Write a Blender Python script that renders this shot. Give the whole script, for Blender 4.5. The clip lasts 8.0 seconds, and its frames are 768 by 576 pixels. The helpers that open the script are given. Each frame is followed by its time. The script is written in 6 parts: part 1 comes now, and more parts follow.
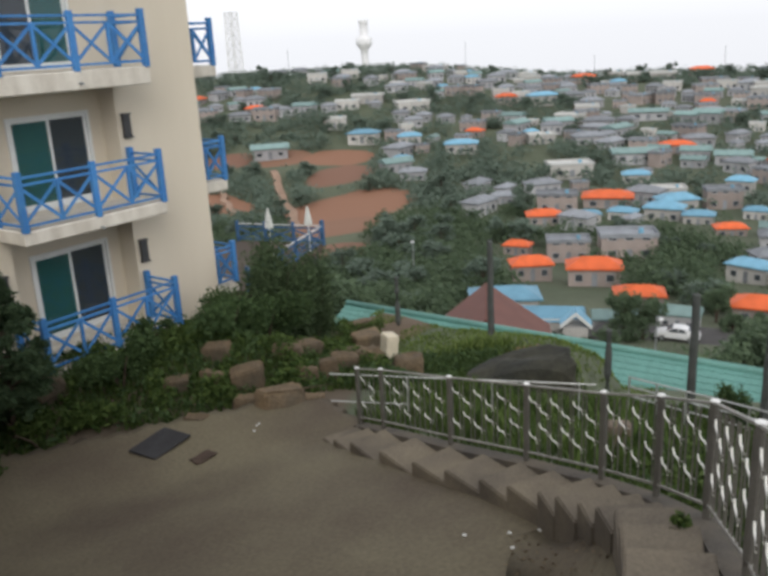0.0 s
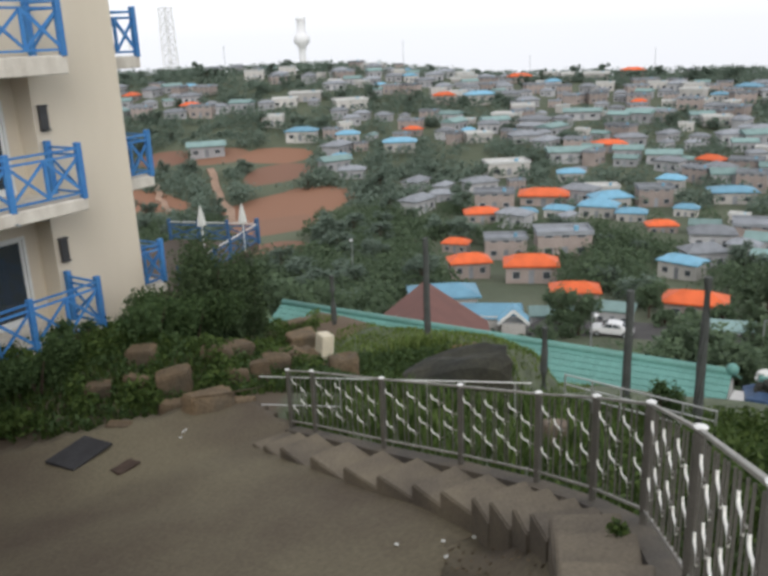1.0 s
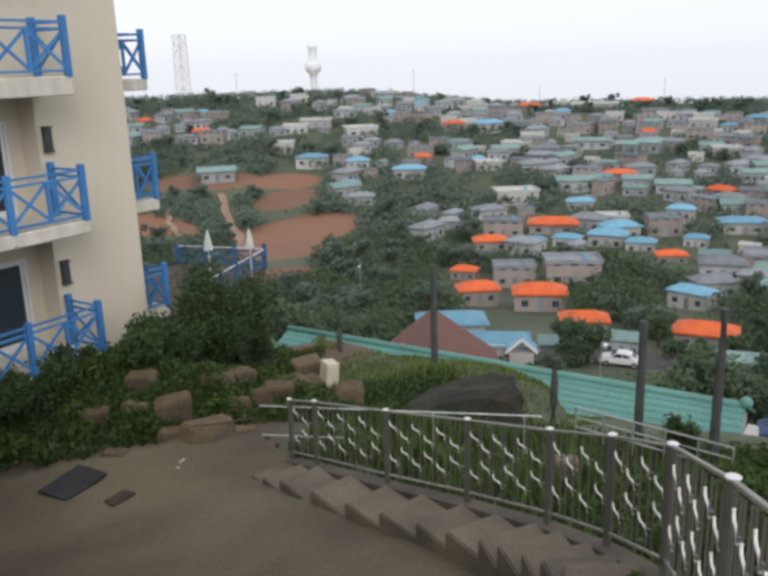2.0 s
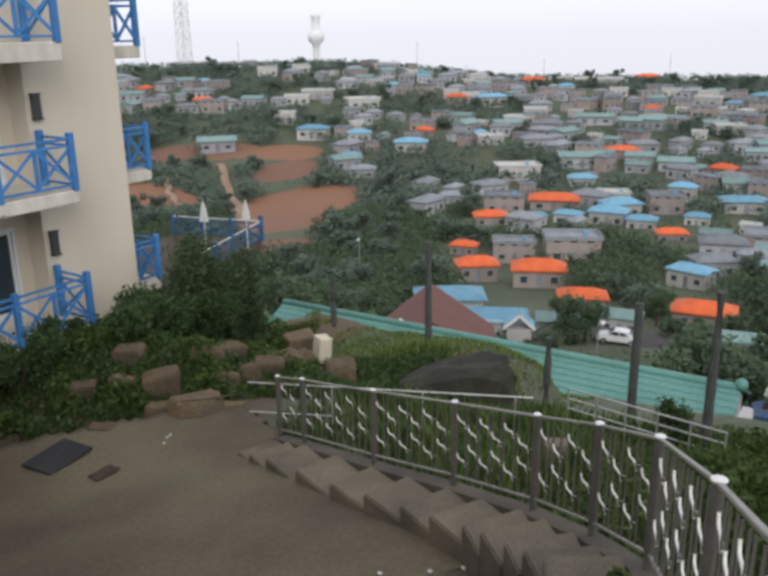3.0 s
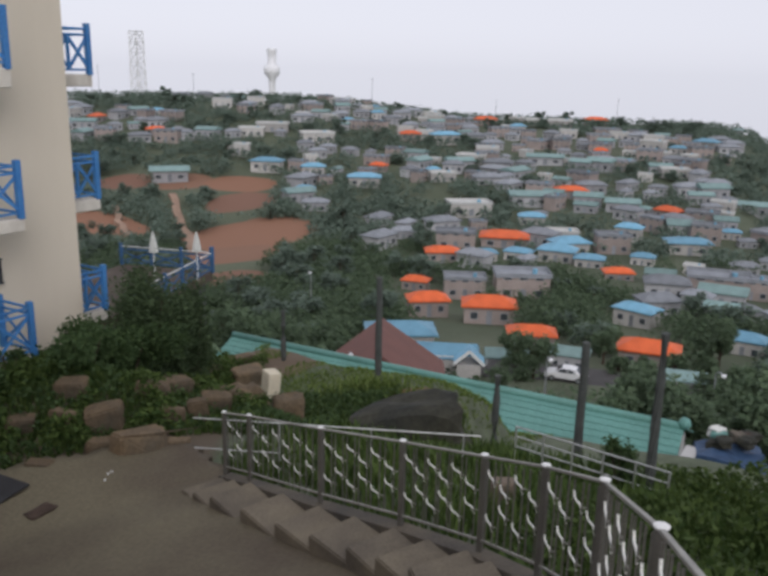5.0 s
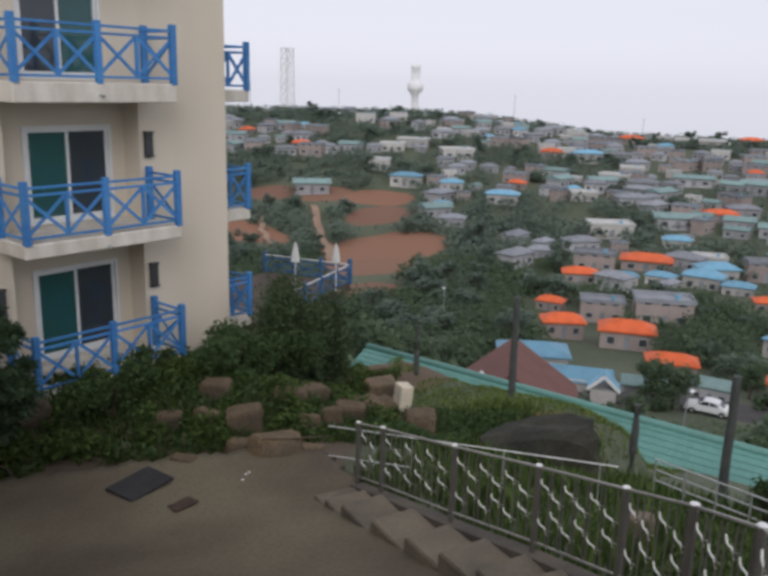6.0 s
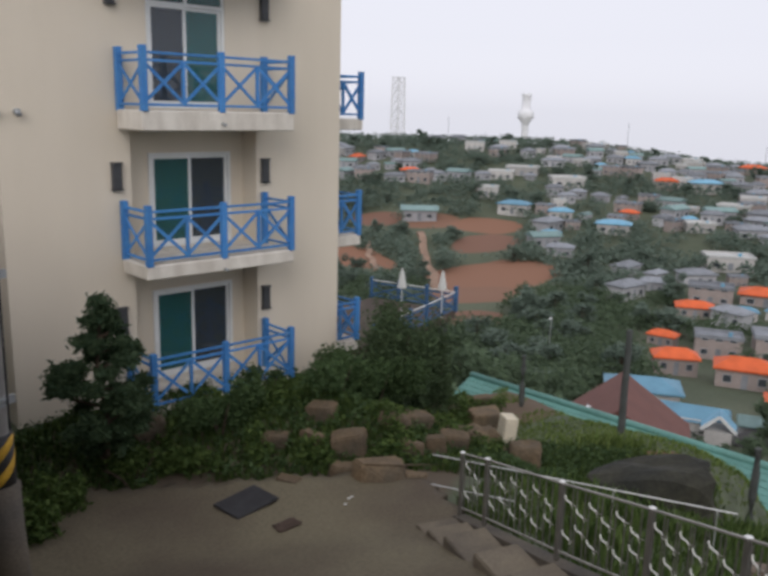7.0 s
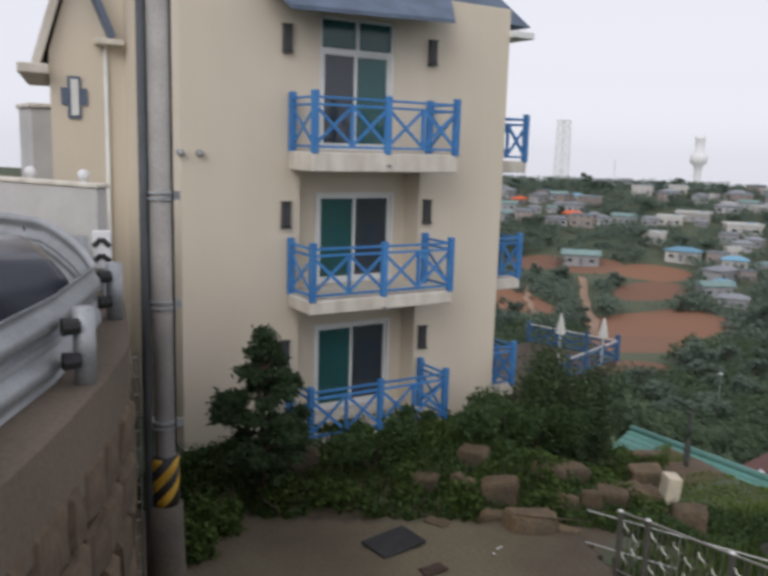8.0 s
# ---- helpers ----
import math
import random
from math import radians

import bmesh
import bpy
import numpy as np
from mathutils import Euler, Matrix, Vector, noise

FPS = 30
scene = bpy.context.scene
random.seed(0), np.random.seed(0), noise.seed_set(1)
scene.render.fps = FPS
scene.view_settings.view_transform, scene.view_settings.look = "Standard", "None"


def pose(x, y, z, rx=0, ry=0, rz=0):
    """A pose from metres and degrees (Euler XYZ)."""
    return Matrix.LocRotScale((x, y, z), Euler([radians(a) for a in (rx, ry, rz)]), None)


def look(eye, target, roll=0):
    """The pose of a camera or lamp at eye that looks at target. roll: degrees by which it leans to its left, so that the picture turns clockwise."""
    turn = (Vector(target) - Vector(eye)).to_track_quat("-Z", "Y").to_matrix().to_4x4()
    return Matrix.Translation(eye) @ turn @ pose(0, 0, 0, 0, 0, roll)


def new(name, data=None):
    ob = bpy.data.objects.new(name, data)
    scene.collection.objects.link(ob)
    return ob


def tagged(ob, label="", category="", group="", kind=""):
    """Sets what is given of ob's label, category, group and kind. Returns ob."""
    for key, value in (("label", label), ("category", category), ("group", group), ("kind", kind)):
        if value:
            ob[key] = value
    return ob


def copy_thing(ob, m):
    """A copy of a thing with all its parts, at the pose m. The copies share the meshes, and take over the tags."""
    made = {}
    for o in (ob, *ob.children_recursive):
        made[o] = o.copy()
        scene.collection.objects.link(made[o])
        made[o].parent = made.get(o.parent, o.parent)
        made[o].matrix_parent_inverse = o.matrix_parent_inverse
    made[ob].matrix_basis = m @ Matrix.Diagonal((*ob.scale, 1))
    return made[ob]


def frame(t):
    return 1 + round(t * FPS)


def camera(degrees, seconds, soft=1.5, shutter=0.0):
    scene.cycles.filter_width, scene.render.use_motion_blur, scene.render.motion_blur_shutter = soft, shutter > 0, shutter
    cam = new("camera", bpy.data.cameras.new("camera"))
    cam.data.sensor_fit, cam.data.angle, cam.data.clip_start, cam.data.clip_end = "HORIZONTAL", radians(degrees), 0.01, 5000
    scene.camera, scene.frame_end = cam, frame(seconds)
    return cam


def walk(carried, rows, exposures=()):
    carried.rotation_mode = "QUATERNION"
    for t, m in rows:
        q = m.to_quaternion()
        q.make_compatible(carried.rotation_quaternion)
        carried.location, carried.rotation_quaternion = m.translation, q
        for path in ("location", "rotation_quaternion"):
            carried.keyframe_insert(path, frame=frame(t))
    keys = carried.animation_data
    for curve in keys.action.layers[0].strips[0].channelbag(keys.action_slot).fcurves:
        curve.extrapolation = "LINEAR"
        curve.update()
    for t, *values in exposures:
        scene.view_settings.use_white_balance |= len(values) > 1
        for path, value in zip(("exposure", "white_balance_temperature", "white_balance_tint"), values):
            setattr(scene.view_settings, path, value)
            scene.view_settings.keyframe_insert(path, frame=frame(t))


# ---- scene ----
cam = camera(50.3, 8.0, soft=3.4, shutter=0.3)
PATH = [
    (0, (-2.52, -1.767, 6.073), (-0.989, -0.621, 5.486), -3.0),
    (0.5, (-2.364, -1.651, 6.013), (-0.815, -0.579, 5.343), -5.2),
    (1, (-2.107, -1.643, 5.944), (-0.496, -0.619, 5.347), -2.2),
    (1.5, (-1.943, -1.519, 5.866), (-0.319, -0.473, 5.349), -2.1),
    (3, (-1.503, -1.459, 5.846), (0.098, -0.42, 5.249), -0.7),
    (3.5, (-1.459, -1.477, 5.855), (0.212, -0.531, 5.297), -0.1),
    (4, (-1.42, -1.506, 5.86), (0.301, -0.652, 5.306), 0.0),
    (5.5, (-1.513, -1.412, 5.893), (0.107, -0.347, 5.402), 2.2),
    (6, (-1.531, -1.366, 5.897), (-0.025, -0.144, 5.409), 1.6),
    (6.5, (-1.552, -1.337, 5.912), (-0.105, -0.032, 5.462), 2.0),
    (7, (-1.557, -1.309, 5.906), (-0.216, 0.11, 5.475), 1.5),
    (7.5, (-1.553, -1.276, 5.899), (-0.319, 0.24, 5.475), 1.7),
    (8, (-1.529, -1.245, 5.901), (-0.48, 0.423, 5.558), 1.7),
]
# the film darkens a little as the pale house fills it
EXPOSURES = [(0, 0.5, 6450, 10), (0.5, 0.6, 6450, 10), (1, 0.56, 6400, 10), (1.5, 0.47, 6350, 10), (3, 0.42, 6300, 12), (4, 0.32, 6250, 13), (5.5, 0.1, 6200, 15), (6.5, 0.2, 6250, 15), (8, 0.2, 6300, 14)]
walk(cam, [(t, look(eye, target, roll)) for t, eye, target, roll in PATH], EXPOSURES)

# ---- world and light: a dull, misty overcast day ----
world = bpy.data.worlds.new("world")
scene.world = world
world.use_nodes = True
wn, wl = world.node_tree.nodes, world.node_tree.links
sky = wn.new("ShaderNodeTexSky")
sky.sky_type = "NISHITA"
sky.sun_disc = False
sky.sun_elevation, sky.sun_rotation = radians(31), radians(228.4)
sky.air_density, sky.dust_density, sky.ozone_density = 1.0, 1.0, 1.0
grey = wn.new("ShaderNodeHueSaturation")
grey.inputs["Saturation"].default_value = 0.15
# low cloud: an even grey veil over the sky's own light
veil = wn.new("ShaderNodeMix")
veil.data_type = "RGBA"
veil.inputs["Factor"].default_value = 0.8
veil.inputs["B"].default_value = (7.3, 7.4, 7.75, 1)
bg = wn["Background"]
bg.inputs["Strength"].default_value = 0.1
wl.new(sky.outputs[0], grey.inputs["Color"])
wl.new(grey.outputs[0], veil.inputs["A"])
wl.new(veil.outputs["Result"], bg.inputs["Color"])

sun = new("sun", bpy.data.lights.new("sun", "SUN"))
sun.data.energy, sun.data.angle, sun.data.color = 1.1, radians(40), (1.0, 0.96, 0.9)
sun.matrix_world = look((-62, -55, 50), (0, 0, 0))


# ---- materials ----
def material(name, colour, rough=0.8, vary=0.25, scale=3.0, fine=40.0, bump=0.15, metal=0.0, wash=None, wash_amount=0.5, each=0.0, spec=0.4, stretch=1.0):
    """A surface with two scales of variation, an optional second colour in patches, and fine relief."""
    m = bpy.data.materials.new(name)
    m.use_nodes = True
    n, l = m.node_tree.nodes, m.node_tree.links
    b = n["Principled BSDF"]
    b.inputs["Roughness"].default_value, b.inputs["Metallic"].default_value = rough, metal
    b.inputs["Specular IOR Level"].default_value = spec
    co = n.new("ShaderNodeTexCoord")
    big, small = n.new("ShaderNodeTexNoise"), n.new("ShaderNodeTexNoise")
    big.inputs["Scale"].default_value, big.inputs["Detail"].default_value = scale, 4
    small.inputs["Scale"].default_value, small.inputs["Detail"].default_value = fine, 3
    mp = n.new("ShaderNodeMapping")
    mp.inputs["Scale"].default_value = (1, 1, 1 / stretch)
    l.new(co.outputs["Object"], mp.inputs["Vector"])
    l.new(mp.outputs[0], big.inputs["Vector"])
    l.new(co.outputs["Object"], small.inputs["Vector"])
    ramp = n.new("ShaderNodeMapRange")
    ramp.inputs["From Min"].default_value, ramp.inputs["From Max"].default_value = 0.35, 0.65
    l.new(big.outputs["Fac"], ramp.inputs["Value"])
    mix = n.new("ShaderNodeMix")
    mix.data_type = "RGBA"
    c = Vector(colour)
    other = Vector(wash) if wash else c * (1 - vary)
    mix.inputs["A"].default_value = (*c, 1)
    mix.inputs["B"].default_value = (*(c.lerp(other, wash_amount if wash else 1.0)), 1)
    l.new(ramp.outputs[0], mix.inputs["Factor"])
    val = n.new("ShaderNodeMapRange")
    val.inputs["From Min"].default_value, val.inputs["From Max"].default_value = 0.3, 0.7
    val.inputs["To Min"].default_value, val.inputs["To Max"].default_value = 1 - vary * 0.6, 1 + vary * 0.5
    l.new(small.outputs["Fac"], val.inputs["Value"])
    hsv = n.new("ShaderNodeHueSaturation")
    l.new(mix.outputs["Result"], hsv.inputs["Color"])
    if each:
        info = n.new("ShaderNodeObjectInfo")
        er = n.new("ShaderNodeMapRange")
        er.inputs["To Min"].default_value, er.inputs["To Max"].default_value = 1 - each, 1 + each
        l.new(info.outputs["Random"], er.inputs["Value"])
        mul = n.new("ShaderNodeMath")
        mul.operation = "MULTIPLY"
        l.new(er.outputs[0], mul.inputs[0])
        l.new(val.outputs[0], mul.inputs[1])
        l.new(mul.outputs[0], hsv.inputs["Value"])
    else:
        l.new(val.outputs[0], hsv.inputs["Value"])
    l.new(hsv.outputs[0], b.inputs["Base Color"])
    if bump:
        bp = n.new("ShaderNodeBump")
        bp.inputs["Strength"].default_value, bp.inputs["Distance"].default_value = bump, 0.02
        l.new(small.outputs["Fac"], bp.inputs["Height"])
        l.new(bp.outputs[0], b.inputs["Normal"])
    return m


def leaf_material(name, dark, light, each=0.15, through_light=0.25):
    """Leaves: each clump has its own shade, and some light comes through."""
    m = bpy.data.materials.new(name)
    m.use_nodes = True
    n, l = m.node_tree.nodes, m.node_tree.links
    b = n["Principled BSDF"]
    b.inputs["Roughness"].default_value = 0.6
    b.inputs["Specular IOR Level"].default_value = 0.08
    geo = n.new("ShaderNodeNewGeometry")
    info = n.new("ShaderNodeObjectInfo")
    mix = n.new("ShaderNodeMix")
    mix.data_type = "RGBA"
    mix.inputs["A"].default_value, mix.inputs["B"].default_value = (*dark, 1), (*light, 1)
    l.new(geo.outputs["Random Per Island"], mix.inputs["Factor"])
    er = n.new("ShaderNodeMapRange")
    er.inputs["To Min"].default_value, er.inputs["To Max"].default_value = 1 - each, 1 + each
    l.new(info.outputs["Random"], er.inputs["Value"])
    hsv = n.new("ShaderNodeHueSaturation")
    l.new(mix.outputs["Result"], hsv.inputs["Color"])
    l.new(er.outputs[0], hsv.inputs["Value"])
    l.new(hsv.outputs[0], b.inputs["Base Color"])
    tr = n.new("ShaderNodeBsdfTranslucent")
    l.new(hsv.outputs[0], tr.inputs["Color"])
    add = n.new("ShaderNodeMixShader")
    add.inputs["Fac"].default_value = through_light
    l.new(b.outputs[0], add.inputs[1])
    l.new(tr.outputs[0], add.inputs[2])
    l.new(add.outputs[0], n["Material Output"].inputs["Surface"])
    return m


def glass_material(name, tint, clear=0.35):
    """A tinted pane: partly clear, partly a mirror by its gloss."""
    m = bpy.data.materials.new(name)
    m.use_nodes = True
    n, l = m.node_tree.nodes, m.node_tree.links
    b = n["Principled BSDF"]
    b.inputs["Base Color"].default_value, b.inputs["Roughness"].default_value = (*tint, 1), 0.06
    b.inputs["Specular IOR Level"].default_value = 0.8
    t = n.new("ShaderNodeBsdfTransparent")
    t.inputs["Color"].default_value = (*[min(1, 0.4 + c * 2) for c in tint], 1)
    mix = n.new("ShaderNodeMixShader")
    mix.inputs["Fac"].default_value = clear
    l.new(b.outputs[0], mix.inputs[1])
    l.new(t.outputs[0], mix.inputs[2])
    l.new(mix.outputs[0], n["Material Output"].inputs["Surface"])
    return m


M = {}
M["stucco"] = material("stucco", (0.675, 0.602, 0.485), 0.9, 0.08, 1.2, 60, 0.2, wash=(0.57, 0.505, 0.4), wash_amount=0.3, stretch=5.0)
M["slab"] = material("slab", (0.70, 0.66, 0.58), 0.85, 0.14, 3.0, 50, 0.15, wash=(0.38, 0.33, 0.27), wash_amount=0.5, stretch=3.0)
M["blue_wood"] = material("blue_wood", (0.045, 0.19, 0.48), 0.6, 0.3, 4.0, 30, 0.15, wash=(0.08, 0.26, 0.52), wash_amount=0.6, each=0.15)
M["white_frame"] = material("white_frame", (0.75, 0.76, 0.74), 0.5, 0.08, 3, 40, 0.02)
M["lamp_black"] = material("lamp_black", (0.06, 0.062, 0.065), 0.5, 0.2, 8, 60, 0.05)
# dark base colour stands for the dimness of the unlit rooms
M["dark_room"] = material("dark_room", (0.10, 0.10, 0.10), 0.9, 0.2, 2, 30, 0.0)
M["curtain"] = material("curtain", (0.03, 0.20, 0.19), 0.9, 0.25, 2, 12, 0.2)
M["glass"] = glass_material("glass", (0.06, 0.075, 0.09), 0.3)
M["teal_glass"] = glass_material("teal_glass", (0.045, 0.15, 0.15), 0.4)
M["slate_roof"] = material("slate_roof", (0.13, 0.17, 0.24), 0.7, 0.25, 2, 30, 0.2)
M["concrete"] = material("concrete", (0.145, 0.123, 0.078), 0.85, 0.28, 0.42, 18, 0.3, wash=(0.082, 0.062, 0.042), wash_amount=0.95)
M["step"] = material("step", (0.176, 0.146, 0.104), 0.9, 0.25, 1.2, 30, 0.3, wash=(0.09, 0.075, 0.06), wash_amount=0.8)
M["kerb"] = material("kerb", (0.13, 0.108, 0.08), 0.9, 0.3, 1.5, 30, 0.3, wash=(0.06, 0.055, 0.05), wash_amount=0.8)
M["steel"] = material("steel", (0.17, 0.16, 0.14), 0.5, 0.2, 4, 60, 0.05, metal=0.4)
M["cap"] = material("cap", (0.80, 0.79, 0.76), 0.3, 0.08, 6, 60, 0.02, metal=0.5)
M["ornament"] = material("ornament", (0.80, 0.79, 0.73), 0.4, 0.1, 6, 40, 0.02, metal=0.25)
M["fence_rail"] = material("fence_rail", (0.36, 0.345, 0.31), 0.45, 0.2, 4, 50, 0.05, metal=0.35)
M["rail_pipe"] = material("rail_pipe", (0.55, 0.56, 0.54), 0.35, 0.15, 4, 50, 0.05, metal=0.6)
M["rock"] = material("rock", (0.155, 0.108, 0.062), 0.95, 0.4, 1.6, 14, 0.8, wash=(0.075, 0.062, 0.044), wash_amount=0.9, each=0.25)
M["dark_rock"] = material("dark_rock", (0.026, 0.027, 0.022), 0.95, 0.4, 1.2, 10, 0.9, wash=(0.055, 0.052, 0.036), wash_amount=0.8)
M["post_wood"] = material("post_wood", (0.085, 0.092, 0.085), 0.9, 0.35, 3, 40, 0.3)
M["teal_roof"] = material("teal_roof", (0.11, 0.25, 0.215), 0.6, 0.2, 0.7, 14, 0.1, wash=(0.14, 0.32, 0.28), wash_amount=0.7)
M["stone_wall"] = material("stone_wall", (0.13, 0.094, 0.062), 0.95, 0.4, 1.4, 9, 0.8, wash=(0.06, 0.046, 0.034), wash_amount=0.9, each=0.25)
M["mortar"] = material("mortar", (0.13, 0.11, 0.09), 0.95, 0.3, 3, 30, 0.4)
M["asphalt"] = material("asphalt", (0.075, 0.07, 0.068), 0.85, 0.25, 1.0, 60, 0.3)
M["path_concrete"] = material("path_concrete", (0.165, 0.13, 0.098), 0.9, 0.22, 1.0, 30, 0.2)
M["pole_concrete"] = material("pole_concrete", (0.40, 0.385, 0.36), 0.85, 0.2, 1.5, 40, 0.2, wash=(0.26, 0.25, 0.24), wash_amount=0.7)
M["yellow"] = material("yellow", (0.55, 0.32, 0.03), 0.6, 0.25, 4, 40, 0.1)
M["black"] = material("black", (0.03, 0.03, 0.03), 0.6, 0.3, 4, 40, 0.1)
M["duct"] = material("duct", (0.10, 0.11, 0.12), 0.7, 0.25, 2, 40, 0.1)
M["galvanised"] = material("galvanised", (0.40, 0.42, 0.43), 0.45, 0.2, 3, 40, 0.05, metal=0.5)
M["car_paint"] = material("car_paint", (0.035, 0.04, 0.055), 0.25, 0.1, 2, 30, 0.0, spec=0.6)
M["white_paint"] = material("white_paint", (0.75, 0.75, 0.75), 0.4, 0.08, 2, 30, 0.0)
M["rubber"] = material("rubber", (0.02, 0.02, 0.02), 0.8, 0.2, 6, 40, 0.1)
M["red_lens"] = material("red_lens", (0.4, 0.03, 0.02), 0.3, 0.1, 6, 40, 0.0)
M["canvas"] = material("canvas", (0.66, 0.66, 0.62), 0.9, 0.12, 4, 40, 0.1)
M["bark"] = material("bark", (0.09, 0.065, 0.045), 0.95, 0.4, 6, 40, 0.6)
M["iron_plate"] = material("iron_plate", (0.035, 0.034, 0.036), 0.75, 0.3, 4, 60, 0.3)
M["cream_stone"] = material("cream_stone", (0.66, 0.59, 0.45), 0.9, 0.2, 3, 30, 0.2)
M["tarp_blue"] = material("tarp_blue", (0.04, 0.08, 0.16), 0.6, 0.3, 4, 20, 0.3)
M["leaf_dark"] = leaf_material("leaf_dark", (0.035, 0.062, 0.025), (0.086, 0.132, 0.052))
M["leaf_loose"] = leaf_material("leaf_loose", (0.042, 0.066, 0.032), (0.095, 0.135, 0.065))
M["leaf_pine"] = leaf_material("leaf_pine", (0.04, 0.07, 0.038), (0.085, 0.125, 0.062))
M["leaf_grass"] = leaf_material("leaf_grass", (0.08, 0.125, 0.03), (0.175, 0.225, 0.07))
M["leaf_weed"] = leaf_material("leaf_weed", (0.034, 0.062, 0.017), (0.098, 0.14, 0.04))
# distant leaves: a paler, greyer green with the haze put into the colour
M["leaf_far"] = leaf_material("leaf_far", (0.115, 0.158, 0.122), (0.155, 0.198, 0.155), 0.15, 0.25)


# ---- the lie of the land ----
def smooth(a, b, v):
    t = min(1.0, max(0.0, (v - a) / (b - a)))
    return t * t * (3 - 2 * t)


FAR_R = (0, 15, 18, 22, 30, 42, 63, 100, 140, 185, 225, 280, 340, 400, 450, 485, 560, 850, 4600)
FAR_Z = (-2.2, -2.4, -3.6, -6.2, -9.5, -15, -22.5, -28.5, -33, -36, -35.5, -30.5, -25.3, -21.5, -19.5, -22, -48, -140, -330)


def yard_z(x, y):
    """The concrete ramp: level by the garden, rising towards the stair's head."""
    s = (x - 7.63) * -0.40 + (y - 6.51) * -0.917
    return -0.45 + 0.235 * max(0.0, s) * (1 - 0.25 * smooth(4.5, 9, s))


def land(x, y):
    """Height of the ground sheet."""
    r = math.hypot(x, y)
    az = math.degrees(math.atan2(x, y))
    outside = -0.60 - 0.33 * (min(x, 17) - 9) - 0.05 * (y - 7)
    near = min(outside, yard_z(x, y) - 0.14, 3.2)
    edge = 10.95 - 0.62 * (x - 3.9)
    near += 0.62 * smooth(edge + 0.1, edge + 2.2, y) * (1 - smooth(8.6, 12.5, x))
    far = float(np.interp(r, FAR_R, FAR_Z))
    far += 8.5 * (1 - smooth(54, 68, az)) * smooth(270, 425, r) * (1 - smooth(500, 700, r))
    # the far ridge falls away on one side
    far -= 22 * smooth(82.5, 90, az) * smooth(200, 330, r) * (1 - smooth(90, 180, az))
    # the slope under the terrace stays higher
    far += 5.5 * (1 - smooth(44, 56, az)) * smooth(20, 30, r) * (1 - smooth(48, 90, r))
    k = smooth(15.5, 23, r)
    z = near * (1 - k) + far * k
    # the grassy bank, highest at its rocky end
    bank = min(-1.42, max(-2.72, -2.62 + 0.27 * (11 - y))) - 0.4 * smooth(11.5, 15, y)
    u, crest = 0.8 * x + 0.6 * y, 14.9 + (y - 5.6)
    w = smooth(11.3, 13.2, x) * (1 - smooth(crest + 0.3, crest + 2.6, u)) * smooth(4.7, 5.3, y) * (1 - smooth(14.6, 17.2, y))
    z = z * (1 - w) + bank * w
    # the hill behind and beside the road
    back = 1 - smooth(-14, 8, az) if az < 90 else smooth(140, 170, az)
    if x < 1.5 or back > 0:
        hill = 3.4 + 0.02 * r
        b = max(back * smooth(6, 14, r), 0.0)
        z = z * (1 - b) + min(hill, 12) * b if r > 6 else z
    return z


# ---- helpers of this scene ----
rng = random.Random(7)


def link_mesh(name, bm, mat, parent=None, label="", smooth_faces=False):
    me = bpy.data.meshes.new(name)
    bm.to_mesh(me)
    bm.free()
    for p in me.polygons:
        p.use_smooth = smooth_faces
    me.materials.append(mat)
    ob = new(name, me)
    if parent:
        ob.parent = parent
    if label:
        ob["label"] = label
    return ob


def part(name, bm, mat, parent, label="", smooth_faces=False):
    return link_mesh(name, bm, mat, parent, label, smooth_faces)


def again(ob, m, parent=None, name=None):
    """One more part on the same mesh."""
    o = new(name or ob.name.split(".")[0], ob.data)
    o.parent = parent or ob.parent
    o.matrix_basis = m
    return o


def thing(name, x, y, z, label, category, group="", turn=0, kind=""):
    e = new(name)
    e.empty_display_size = 0.2
    e.matrix_basis = pose(x, y, z, 0, 0, turn)
    return tagged(e, label, category, group, kind)


def box(bm, c, s, rot=None, bevel=0.0):
    """A box round c with sides s."""
    r = bmesh.ops.create_cube(bm, size=1.0, matrix=Matrix.Translation(c) @ (rot.to_4x4() if rot else Matrix.Identity(4)) @ Matrix.Diagonal((*s, 1)))
    if bevel:
        vs = set(r["verts"])
        es = [e for e in bm.edges if e.verts[0] in vs and e.verts[1] in vs]
        bmesh.ops.bevel(bm, geom=es, offset=bevel, segments=1, affect="EDGES")
    return bm


def span(bm, a, b, w, h, bevel=0.0):
    """A beam from a to b, w wide and h high."""
    a, b = Vector(a), Vector(b)
    d = b - a
    rot = d.to_track_quat("X", "Z").to_matrix()
    return box(bm, (a + b) / 2, (d.length, w, h), rot, bevel)


def tube(bm, pts, r, sides=8, r_end=None):
    """A round bar along pts."""
    pts = [Vector(p) for p in pts]
    rings = []
    for i, p in enumerate(pts):
        d = (pts[min(i + 1, len(pts) - 1)] - pts[max(i - 1, 0)]).normalized()
        q = d.to_track_quat("Z", "Y").to_matrix()
        rad = r if r_end is None else r + (r_end - r) * i / (len(pts) - 1)
        rings.append([bm.verts.new(p + q @ Vector((rad * math.cos(6.28319 * k / sides), rad * math.sin(6.28319 * k / sides), 0))) for k in range(sides)])
    for a, b in zip(rings, rings[1:]):
        for k in range(sides):
            bm.faces.new((a[k], a[(k + 1) % sides], b[(k + 1) % sides], b[k]))
    bm.faces.new(rings[0][::-1])
    bm.faces.new(rings[-1])
    return bm


